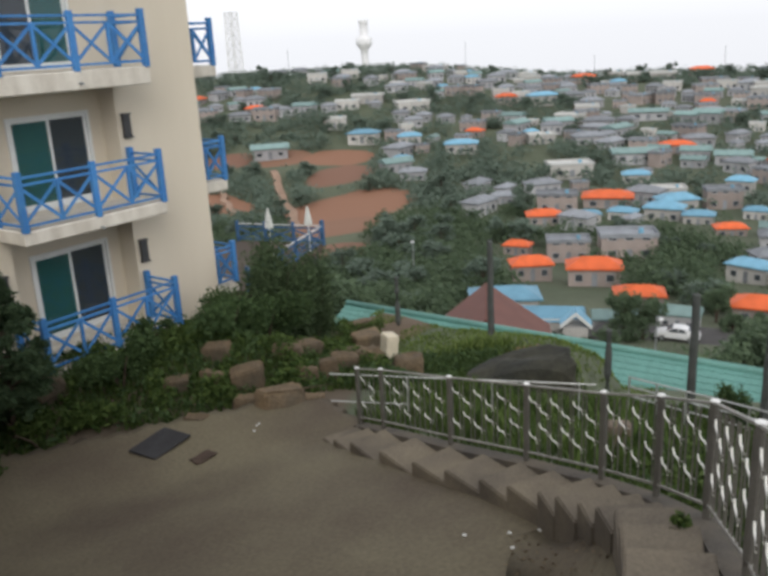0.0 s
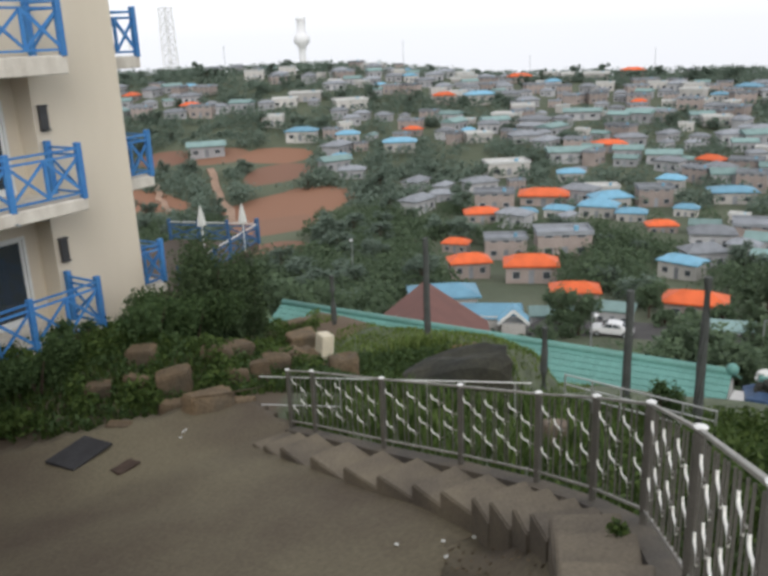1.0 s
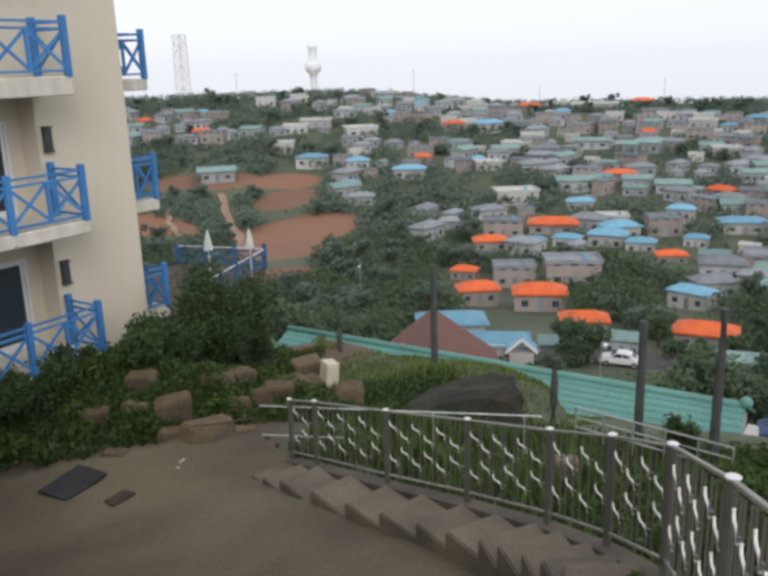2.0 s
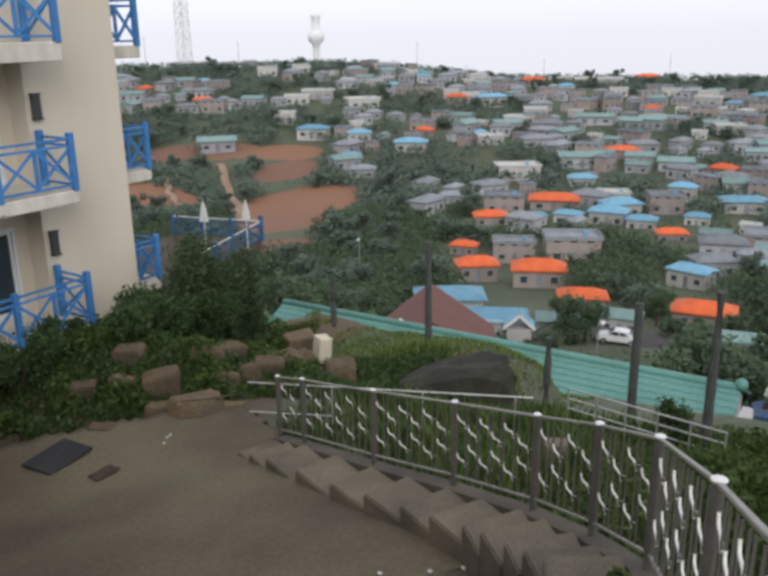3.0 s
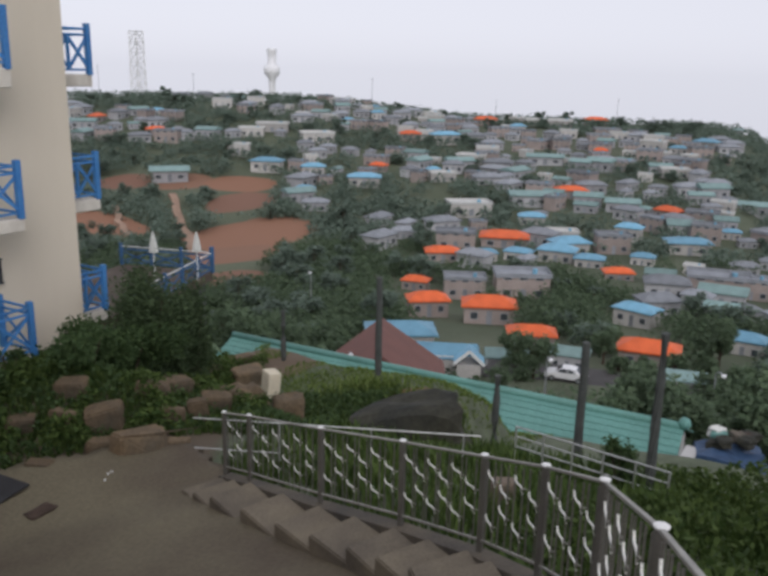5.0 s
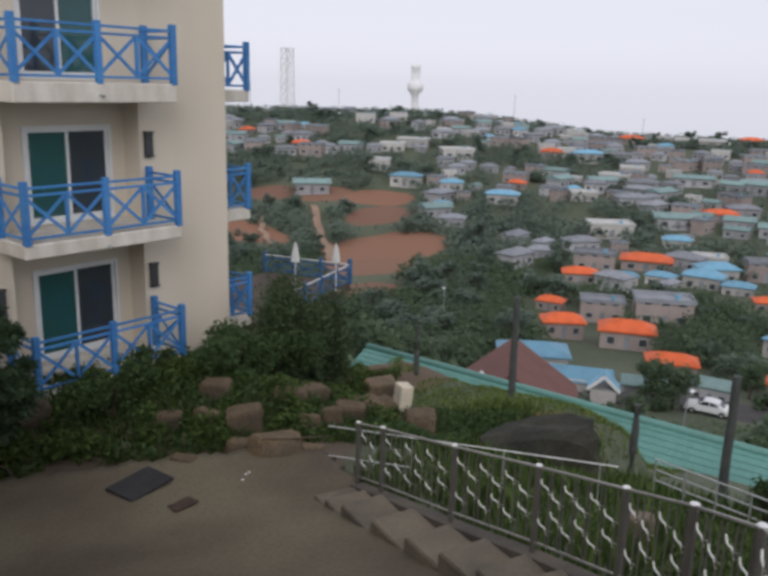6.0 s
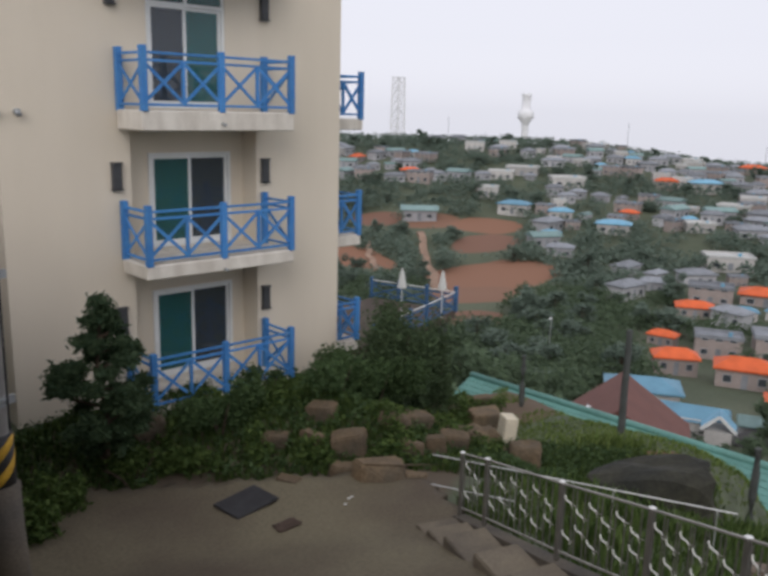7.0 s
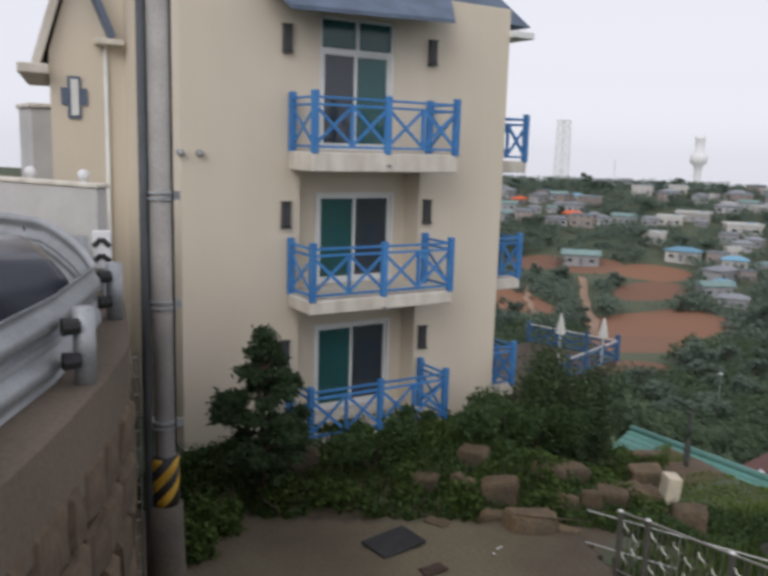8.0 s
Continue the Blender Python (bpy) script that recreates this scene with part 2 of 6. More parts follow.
def prism(bm, outline, z0, z1):
    """An upright prism over a plan outline."""
    lo = [bm.verts.new((x, y, z0)) for x, y in outline]
    hi = [bm.verts.new((x, y, z1)) for x, y in outline]
    n = len(outline)
    bm.faces.new(hi)
    bm.faces.new(lo[::-1])
    for i in range(n):
        bm.faces.new((lo[i], lo[(i + 1) % n], hi[(i + 1) % n], hi[i]))
    bmesh.ops.recalc_face_normals(bm, faces=bm.faces[:])
    return bm


def raw_mesh(name, verts, faces, mat, parent=None, label="", smooth_faces=False):
    me = bpy.data.meshes.new(name)
    me.from_pydata([tuple(v) for v in verts], [], faces)
    me.materials.append(mat)
    for p in me.polygons:
        p.use_smooth = smooth_faces
    ob = new(name, me)
    if parent:
        ob.parent = parent
    if label:
        ob["label"] = label
    return ob


def leaves(centres, size, gen, long=1.6, droop=0.3, flat=1.0):
    """Small bent leaves, one at each centre: verts and faces."""
    verts, faces = [], []
    for c in centres:
        d = Vector((gen.gauss(0, 1), gen.gauss(0, 1), flat * gen.gauss(0.2, 0.8))).normalized()
        s = d.cross(Vector((flat * gen.gauss(0, 1), flat * gen.gauss(0, 1), gen.gauss(0, 1) + 0.01))).normalized()
        k = size * gen.uniform(0.6, 1.4)
        c = Vector(c)
        n = len(verts)
        verts += [c - s * k * 0.4, c + d * k * long * 0.5 - Vector((0, 0, droop * k * 0.2)) + s * k * 0.05, c + s * k * 0.4, c - d * k * long * 0.5]
        faces += [(n, n + 1, n + 2), (n, n + 2, n + 3)]
    return verts, faces


def clump_points(gen, centre, radii, count, shell=0.55):
    """Points in a lumpy ball, thicker towards the outside."""
    out = []
    off = Vector((gen.uniform(-50, 50), gen.uniform(-50, 50), gen.uniform(-50, 50)))
    while len(out) < count:
        d = Vector((gen.gauss(0, 1), gen.gauss(0, 1), gen.gauss(0, 1))).normalized()
        lump = 0.72 + 0.55 * noise.noise(d * 1.7 + off) + 0.35 * noise.noise(d * 4.1 + off)
        if noise.noise(d * 5 + off) < -0.42:
            continue
        k = lump * (shell + (1 - shell) * gen.random())
        out.append((centre[0] + d.x * radii[0] * k, centre[1] + d.y * radii[1] * k, centre[2] + d.z * radii[2] * k))
    return out


# bare earth of the terraced field across the valley
EARTH = [(161, 129, 20, 15), (117, 101, 11, 7), (139, 117, 15, 9), (146, 168, 9, 17), (188, 203, 11, 9), (198, 188, 11, 10), (208, 172, 12, 11), (190, 157, 14, 9)]


# ---- ground: one sheet from the camera's feet to the horizon ----
def ground_material():
    m = material("ground", (0.105, 0.12, 0.075), 0.95, 0.4, 0.06, 3.0, 0.5, wash=(0.075, 0.092, 0.055), wash_amount=1.0)
    n, l = m.node_tree.nodes, m.node_tree.links
    hsv = [k for k in n if k.type == "HUE_SAT"][0]
    b = n["Principled BSDF"]
    co = [k for k in n if k.type == "TEX_COORD"][0]
    sep = n.new("ShaderNodeSeparateXYZ")
    l.new(co.outputs["Object"], sep.inputs[0])
    wob = n.new("ShaderNodeTexNoise")
    wob.inputs["Scale"].default_value, wob.inputs["Detail"].default_value = 0.045, 6
    l.new(co.outputs["Object"], wob.inputs["Vector"])

    def patch(colour, cx, cy, rx, ry, rough_edge, before):
        """Bare earth in a lobed patch."""
        def axis(out, c, r):
            a = n.new("ShaderNodeMath")
            a.operation = "SUBTRACT"
            l.new(sep.outputs[out], a.inputs[0])
            a.inputs[1].default_value = c
            d = n.new("ShaderNodeMath")
            d.operation = "DIVIDE"
            l.new(a.outputs[0], d.inputs[0])
            d.inputs[1].default_value = r
            p = n.new("ShaderNodeMath")
            p.operation = "POWER"
            q = n.new("ShaderNodeMath")
            q.operation = "ABSOLUTE"
            l.new(d.outputs[0], q.inputs[0])
            l.new(q.outputs[0], p.inputs[0])
            p.inputs[1].default_value = 2.0
            return p
        s = n.new("ShaderNodeMath")
        s.operation = "ADD"
        l.new(axis("X", cx, rx).outputs[0], s.inputs[0])
        l.new(axis("Y", cy, ry).outputs[0], s.inputs[1])
        t = n.new("ShaderNodeMath")
        t.operation = "MULTIPLY_ADD"
        l.new(wob.outputs["Fac"], t.inputs[0])
        t.inputs[1].default_value = rough_edge
        l.new(s.outputs[0], t.inputs[2])
        r = n.new("ShaderNodeMapRange")
        r.inputs["From Min"].default_value, r.inputs["From Max"].default_value = 1.05 + rough_edge / 2, 0.9 + rough_edge / 2
        l.new(t.outputs[0], r.inputs["Value"])
        mx = n.new("ShaderNodeMix")
        mx.data_type = "RGBA"
        l.new(r.outputs[0], mx.inputs["Factor"])
        l.new(before, mx.inputs["A"])
        mx.inputs["B"].default_value = (*colour, 1)
        return mx.outputs["Result"]

    out = hsv.outputs[0]
    for k, (cx, cy, rx, ry) in enumerate(EARTH):
        out = patch(((0.25, 0.125, 0.075), (0.2, 0.105, 0.07), (0.225, 0.12, 0.075))[k % 3], cx, cy, rx, ry, 1.3, out)
    out = patch((0.10, 0.078, 0.055), 4.5, 10.0, 6.5, 3.2, 0.6, out)
    out = patch((0.12, 0.085, 0.055), 17.4, 14.0, 3.0, 2.4, 0.8, out)
    out = patch((0.17, 0.095, 0.05), 13.7, 6.6, 1.2, 1.3, 1.2, out)
    l.new(out, b.inputs["Base Color"])
    return m


def bare(x, y):
    """Whether a place lies in the bare earth of the far field."""
    return any(((x - a) / c) ** 2 + ((y - b) / d) ** 2 < 0.9 for a, b, c, d in EARTH)


def ground_z(x, y):
    """The ground sheet with its small relief."""
    r = math.hypot(x, y)
    z = land(x, y) + noise.noise(Vector((x * 0.6, y * 0.6, 0))) * 0.07
    if r > 30:
        z += noise.noise(Vector((x * 0.03, y * 0.03, 3))) * min(1.6, (r - 30) * 0.03)
    return z


def build_ground():
    rings = [0.0]
    r = 0.35
    while r < 4600:
        rings.append(r)
        r += max(0.35, r * 0.035)
    rings.append(4600)
    n = 300
    verts, faces = [], []
    for r in rings:
        for k in range(n):
            a = 2 * math.pi * k / n
            x, y = r * math.sin(a), r * math.cos(a)
            verts.append((x, y, ground_z(x, y)))
    for i in range(len(rings) - 1):
        for k in range(n):
            j = (k + 1) % n
            faces.append((i * n + k, (i + 1) * n + k, (i + 1) * n + j, i * n + j))
    g = raw_mesh("ground", verts, faces, ground_material(), smooth_faces=True)
    tagged(g, "green hillside falling to a valley, with bare brown earth", "ground", kind="structure")


build_ground()


def build_tracks():
    """Two worn dirt tracks climbing the terraced field."""
    for (ax, ay), (bx, by), w in (((182, 177), (137, 127), 1.1), ((160, 178), (140, 152), 0.8)):
        d = Vector((bx - ax, by - ay))
        side = Vector((-d.y, d.x)).normalized()
        verts, faces = [], []
        n = 40
        for k in range(n + 1):
            c = Vector((ax, ay)) + d * k / n + side * 1.6 * noise.noise(Vector((k * 0.12, ax, 0)))
            for e in (-w, w):
                q = c + side * e
                verts.append((q.x, q.y, ground_z(q.x, q.y) + 0.35))
            if k:
                faces.append((2 * k - 2, 2 * k - 1, 2 * k + 1, 2 * k))
        o = raw_mesh("dirt_track", verts, faces, M["track"])
        so = o.modifiers.new("thick", "SOLIDIFY")
        so.thickness, so.offset = 0.9, 0
        tagged(o, "pale worn dirt track climbing the brown field", "track", kind="structure")


M["track"] = material("track", (0.36, 0.24, 0.17), 0.95, 0.25, 0.2, 4, 0.2)
build_tracks()


# ---- concrete yard, steps and kerb ----
FENCE = [(7.63, 6.51), (7.27, 5.72), (6.52, 3.94), (5.99, 2.47), (5.38, 1.24), (4.55, 0.37), (3.73, -0.30), (2.16, -0.93), (0.55, -1.45)]
FENCE_TOP = [0.66, 0.93, 1.46, 1.87, 2.28, 2.77, 3.20, 3.85, 4.5]


def along(s, off=0.0):
    """Point and foot height on the fence line at s (posts are whole numbers), off metres towards the yard."""
    i = min(int(max(s, 0)), len(FENCE) - 2)
    f = s - i
    a, b = Vector(FENCE[i]), Vector(FENCE[i + 1])
    p = a.lerp(b, f)
    into = (b - Vector(FENCE[max(i - 1, 0)])).normalized()
    out = (Vector(FENCE[min(i + 2, len(FENCE) - 1)]) - a).normalized()
    ahead = into.lerp(out, min(1.0, max(0.0, f))).normalized()
    side = Vector((ahead.y, -ahead.x))
    if side.dot(Vector((3.0, 6.0)) - p) < 0:
        side = -side
    z = FENCE_TOP[i] * (1 - f) + FENCE_TOP[i + 1] * f - 1.08
    q = p + side * off
    return q.x, q.y, z


def build_yard():
    verts, faces = [], []
    nx, ny = 60, 70
    x0, x1, y0, y1 = -1.6, 8.2, -1.0, 11.4
    keep = {}
    for j in range(ny + 1):
        for i in range(nx + 1):
            x, y = x0 + (x1 - x0) * i / nx, y0 + (y1 - y0) * j / ny
            z = yard_z(x, y) + 0.025 * noise.noise(Vector((x * 0.8, y * 0.8, 1)))
            keep[i, j] = len(verts)
            verts.append((x, y, z))

    def inside(x, y):
        edge = 10.95 - 0.62 * (x - 3.9) + 0.22 * noise.noise(Vector((x * 1.3, y * 1.3, 9)))
        return y < edge and x - 7.45 < (y - 6.6) * 0.42 + 0.3
    for j in range(ny):
        for i in range(nx):
            cx, cy = x0 + (x1 - x0) * (i + 0.5) / nx, y0 + (y1 - y0) * (j + 0.5) / ny
            if inside(cx, cy):
                faces.append((keep[i, j], keep[i + 1, j], keep[i + 1, j + 1], keep[i, j + 1]))
    y = raw_mesh("yard_pavement", verts, faces, M["concrete"], smooth_faces=True)
    so = y.modifiers.new("thick", "SOLIDIFY")
    so.thickness, so.offset = 0.1, -1
    tagged(y, "worn brown-grey concrete yard with stains", "pavement", kind="structure")


build_yard()


def build_steps():
    """A flight of shallow steps between the ramp and the fence."""
    st = tagged(new("stair"), "worn concrete steps beside the ramp, below the fence", "stairs", kind="structure")
    count = 16
    for k in range(count):
        s0, s1 = 0.2 + k * 0.475, 0.2 + (k + 1) * 0.475
        w = 0.82 - 0.1 * smooth(4, 6, s0)
        a, b = along(s0, 0.14), along(s1, 0.14)
        c, d = along(s1 + 0.02, w), along(s0 + 0.02, w)
        top = a[2] * 0.5 + b[2] * 0.5 - 0.05
        low = min(yard_z(c[0], c[1]), yard_z(d[0], d[1]), top) - 0.35
        bm = bmesh.new()
        prism(bm, [a[:2], b[:2], c[:2], d[:2]], low, top)
        bmesh.ops.bevel(bm, geom=[e for e in bm.edges if e.verts[0].co.z > top - 0.01 and e.verts[1].co.z > top - 0.01], offset=0.018, segments=2, affect="EDGES")
        part("step", bm, M["step"], st)
    bm = bmesh.new()
    for k in range(64):
        s0, s1 = k * 0.125, (k + 1) * 0.125
        a, b = along(s0, -0.10), along(s1, -0.10)
        c, d = along(s1, 0.13), along(s0, 0.13)
        z0, z1 = a[2], b[2]
        vs = [bm.verts.new(v) for v in ((a[0], a[1], z0), (b[0], b[1], z1), (c[0], c[1], z1), (d[0], d[1], z0), (a[0], a[1], z0 - 0.9), (b[0], b[1], z1 - 0.9), (c[0], c[1], z1 - 0.9), (d[0], d[1], z0 - 0.9))]
        for f in ((0, 1, 2, 3), (4, 7, 6, 5), (0, 4, 5, 1), (2, 6, 7, 3)):
            bm.faces.new([vs[i] for i in f])
    bmesh.ops.remove_doubles(bm, verts=bm.verts[:], dist=0.002)
    bmesh.ops.recalc_face_normals(bm, faces=bm.faces[:])
    tagged(link_mesh("kerb", bm, M["kerb"]), "dark weathered concrete kerb under the fence", "kerb", kind="structure")


build_steps()


def build_soil():
    """Soil and dead leaves gathered against the lower side of the steps."""
    gen = random.Random(41)
    verts, faces, lit = [], [], []
    n = 48
    for k in range(n + 1):
        s = 4.1 + 3.7 * k / n
        e = smooth(4.1, 5.2, s)
        w = 0.82 - 0.1 * smooth(4, 6, s)
        a, m, o = along(s, w - 0.06), along(s, w + 0.3), along(s, w + 0.62 + 0.15 * e + 0.1 * noise.noise(Vector((s * 2, 0, 0))))
        za, zm, zo = yard_z(a[0], a[1]), yard_z(m[0], m[1]), yard_z(o[0], o[1])
        top = max(za + 0.02, a[2] - 0.3)
        rough = 0.05 * noise.noise(Vector((s * 4, 3, 0)))
        verts += [(a[0], a[1], za + (top - za) * e + rough), (m[0], m[1], zm + (top - za) * e * 0.5 + rough * 0.3 + 0.02), (o[0], o[1], zo - 0.03), (a[0], a[1], za - 0.1)]
        for j in range(5):
            f, g = gen.random(), gen.random()
            p, q = (verts[-4], verts[-3]) if g < 0.45 else (verts[-3], verts[-2])
            lit.append((p[0] + (q[0] - p[0]) * f, p[1] + (q[1] - p[1]) * f, p[2] + (q[2] - p[2]) * f + 0.012))
        if k:
            i = 4 * k
            for j in range(4):
                faces.append((i - 4 + j, i + j, i + (j + 1) % 4, i - 4 + (j + 1) % 4))
    faces += [(0, 1, 2, 3), (4 * n + 3, 4 * n + 2, 4 * n + 1, 4 * n)]
    tagged(raw_mesh("soil", verts, faces, M["concrete"], smooth_faces=True), "dull brown silt gathered against the steps", "soil")
    v, f = leaves(lit, 0.028, gen, droop=0.1, flat=0.25)
    tagged(raw_mesh("leaf_litter", v, f, M["dead_leaf"]), "dry brown leaves lying on the soil by the steps", "leaf litter", kind="stuff")


M["dead_leaf"] = leaf_material("dead_leaf", (0.09, 0.068, 0.044), (0.2, 0.155, 0.1))
build_soil()


# ---- the steel fence with curled ornaments ----
def build_fence():
    fence = thing("fence", 0, 0, 0, "steel fence with white curled ornaments on a concrete kerb", "fence")
    bm = box(bmesh.new(), (0, 0, 0.53), (0.06, 0.06, 1.06), bevel=0.006)
    first = part("post", bm, M["steel"], fence)
    bm = bmesh.new()
    bmesh.ops.create_cone(bm, cap_ends=True, segments=14, radius1=0.036, radius2=0.041, depth=0.012, matrix=Matrix.Translation((0, 0, 1.067)))
    bmesh.ops.create_uvsphere(bm, u_segments=12, v_segments=6, radius=0.039, matrix=Matrix.Translation((0, 0, 1.072)) @ Matrix.Diagonal((1, 1, 0.3, 1)))
    cap = part("cap", bm, M["cap"], first, "white domed post cap")
    posts = [first]
    for i, (x, y) in enumerate(FENCE):
        m = pose(x, y, FENCE_TOP[i] - 1.08, 0, 0, 0)
        if i == 0:
            first.matrix_basis = m
        else:
            p = again(first, m)
            again(cap, Matrix.Identity(4), p)
    # one curl: an S of round bar that leaves one baluster and meets the next
    bm = bmesh.new()
    pts = [(-0.078 * math.cos(math.pi * k / 14), 0, 0.055 * (1 - k / 7) - 0.022 * math.sin(2 * math.pi * k / 14)) for k in range(15)]
    tube(bm, pts, 0.0095, 6)
    curl = part("curl", bm, M["ornament"], fence, "white curled ornament", True)
    bm = box(bmesh.new(), (0, 0, 0.44), (0.013, 0.013, 0.88))
    bar = part("baluster", bm, M["steel"], fence)
    bm = box(bmesh.new(), (0, 0, 0), (0.075, 0.009, 0.009))
    tie = part("tie", bm, M["fence_rail"], fence)
    used = [False, False, False]
    for i in range(len(FENCE) - 1):
        a, b = Vector((*FENCE[i], FENCE_TOP[i])), Vector((*FENCE[i + 1], FENCE_TOP[i + 1]))
        d = b - a
        run = math.hypot(d.x, d.y)
        turn = math.degrees(math.atan2(d.y, d.x))
        for name, drop, w, h in (("top_rail", 0.03, 0.034, 0.024), ("bottom_rail", 0.95, 0.026, 0.026)):
            bm = span(bmesh.new(), a - Vector((0, 0, drop)), b - Vector((0, 0, drop)), w, h, 0.004)
            part(name, bm, M["fence_rail"], fence)
        spots = ((0.10, 0), (0.25, 1), (0.40, 0), (0.55, 1), (0.70, 0), (0.86, 1)) if run > 1.3 else ((0.15, 0), (0.38, 1), (0.62, 0), (0.85, 1)) if run > 0.95 else ((0.25, 0), (0.6, 1))
        for f, odd in spots:
            p = a.lerp(b, f)
            lean = d / run
            for side in (-0.078, 0.078):
                q = p + lean * side
                m = pose(q.x, q.y, q.z - 0.955, 0, 0, turn)
                if used[0]:
                    again(bar, m)
                else:
                    bar.matrix_basis, used[0] = m, True
            slope = math.degrees(math.atan2(d.z, run))
            for h in ((0.36, 0.58) if odd else (0.23, 0.71)):
                # each curl is welded between two bars, each tie to the next pair
                m = Matrix.Translation((p.x, p.y, p.z - 0.955 + h)) @ pose(0, 0, 0, 0, 0, turn)
                if used[1]:
                    again(curl, m)
                else:
                    curl.matrix_basis, used[1] = m, True
                q = p + lean * 0.115
                m = Matrix.Translation((q.x, q.y, q.z - 0.955 + h - 0.03)) @ pose(0, 0, 0, 0, -slope, turn)
                if used[2]:
                    again(tie, m)
                else:
                    tie.matrix_basis, used[2] = m, True
    return fence


build_fence()


def build_pipe_rails():
    """Thin pipe railings on the slope outside the fence."""
    r = thing("pipe_railing", 7.52, 7.05, -0.9, "thin two-bar galvanised pipe railing on the slope", "railing")
    for z0, z1, f in ((0.46, 0.32, 1.0), (-0.06, -0.1, 0.3)):
        bm = tube(bmesh.new(), [(0, 0, z0 + 0.9), (2.12 * f, -4.05 * f, z1 + 0.9)], 0.012)
        part("bar", bm, M["rail_pipe"], r)
    for f in (0.3, 0.62, 0.94):
        bm = tube(bmesh.new(), [(2.12 * f, -4.05 * f, -0.5), (2.12 * f, -4.05 * f, 1.36 - 0.14 * f)], 0.014)
        part("upright", bm, M["rail_pipe"], r)
    r = thing("slope_railing", 12.19, 3.32, -1.9, "three-bar metal railing in front of the green roof", "railing")
    for k in range(3):
        bm = tube(bmesh.new(), [(0, 0, 1.32 - 0.2 * k), (-0.55, -2.9, 1.42 - 0.2 * k)], 0.018)
        part("bar", bm, M["rail_pipe"], r)
    for k in range(6):
        f = k / 5
        bm = tube(bmesh.new(), [(-0.55 * f, -2.9 * f, -0.3), (-0.55 * f, -2.9 * f, 1.33 + 0.1 * f)], 0.02)
        part("upright", bm, M["rail_pipe"], r)


build_pipe_rails()


def build_posts():
    """Dark wooden posts of an old wire fence."""
    rows = ((17.75, 12.9, -1.27), (15.25, 8.1, 1.0), (14.06, 4.47, -0.4), (13.05, 2.36, 1.04), (12.02, 0.80, 1.78), (11.16, -1.2, 2.3))
    for i, (x, y, top) in enumerate(rows):
        bm = bmesh.new()
        lean = rng.uniform(-0.03, 0.03)
        foot = land(x, y) - 0.3
        pts = [(lean * k / 4 + 0.005 * math.sin(k * 2 + i), 0.004 * math.cos(k * 3), (top - foot) * k / 4) for k in range(5)]
        tube(bm, pts, 0.10, 8, 0.075)
        post = link_mesh("wooden_post", bm, M["post_wood"])
        post.matrix_basis = pose(x, y, foot)
        tagged(post, "dark weathered wooden post standing in the slope", "post", "posts on the slope")


build_posts()


# ---- the road above: slab, kerb path, stone retaining wall ----
ROAD_EDGE = [(0.9, 14.0), (0.75, 9.0), (0.45, 6.6), (0.12, 5.1), (-0.05, 4.5), (-0.42, 3.7), (-0.76, 3.05), (-1.15, 2.37), (-1.5, 1.3), (-1.5, 0.3), (-1.3, -0.6), (-1.15, -1.6), (-1.15, -14)]


def build_road():
    inner = [(x - 0.62, y) for x, y in ROAD_EDGE[:8]] + [(-2.3, 1.0), (-3.4, -2), (-3.4, -14)]
    bm = prism(bmesh.new(), ROAD_EDGE + inner[::-1], 3.9, 4.42)
    tagged(link_mesh("path", bm, M["path_concrete"]), "brown concrete path along the edge of the road", "path", kind="structure")
    bm = prism(bmesh.new(), inner + [(-26, -14), (-26, 30), (0.28, 30)], 3.8, 4.12)
    tagged(link_mesh("road", bm, M["asphalt"]), "dark asphalt road on the retaining wall", "road", kind="structure")
    wall = tagged(new("retaining_wall"), "rough brown stone retaining wall under the road", "wall", kind="structure")
    edge = ROAD_EDGE[1:12]
    bm = prism(bmesh.new(), [(x - 0.10, y) for x, y in edge] + [(x - 0.6, y) for x, y in edge[::-1]], -0.9, 3.896)
    part("core", bm, M["mortar"], wall)
    gen = random.Random(21)
    for (ax, ay), (bx, by) in zip(edge, edge[1:]):
        d = Vector((bx - ax, by - ay))
        side = Vector((-d.y, d.x)).normalized()
        if side.x < 0:
            side = -side
        rows = 11
        for r in range(rows):
            z = -0.55 + r * 0.42
            s = -0.1 * (r % 2)
            while s < d.length:
                w = gen.uniform(0.4, 0.75)
                e = min(s + w, d.length + 0.05)
                c = Vector((ax, ay)) + d.normalized() * (s + e) / 2
                bm = bmesh.new()
                box(bm, (0, 0, 0), (e - s - 0.035, 0.22, 0.42 - 0.035), bevel=0.045)
                for v in bm.verts:
                    v.co += Vector((gen.uniform(-1, 1), gen.uniform(-1, 1), gen.uniform(-1, 1))) * 0.018
                st = part("stone", bm, M["stone_wall"], wall)
                st.matrix_basis = pose(c.x - side.x * 0.09, c.y - side.y * 0.09, z + 0.21, 0, 0, math.degrees(math.atan2(d.y, d.x)))
                s = e


build_road()


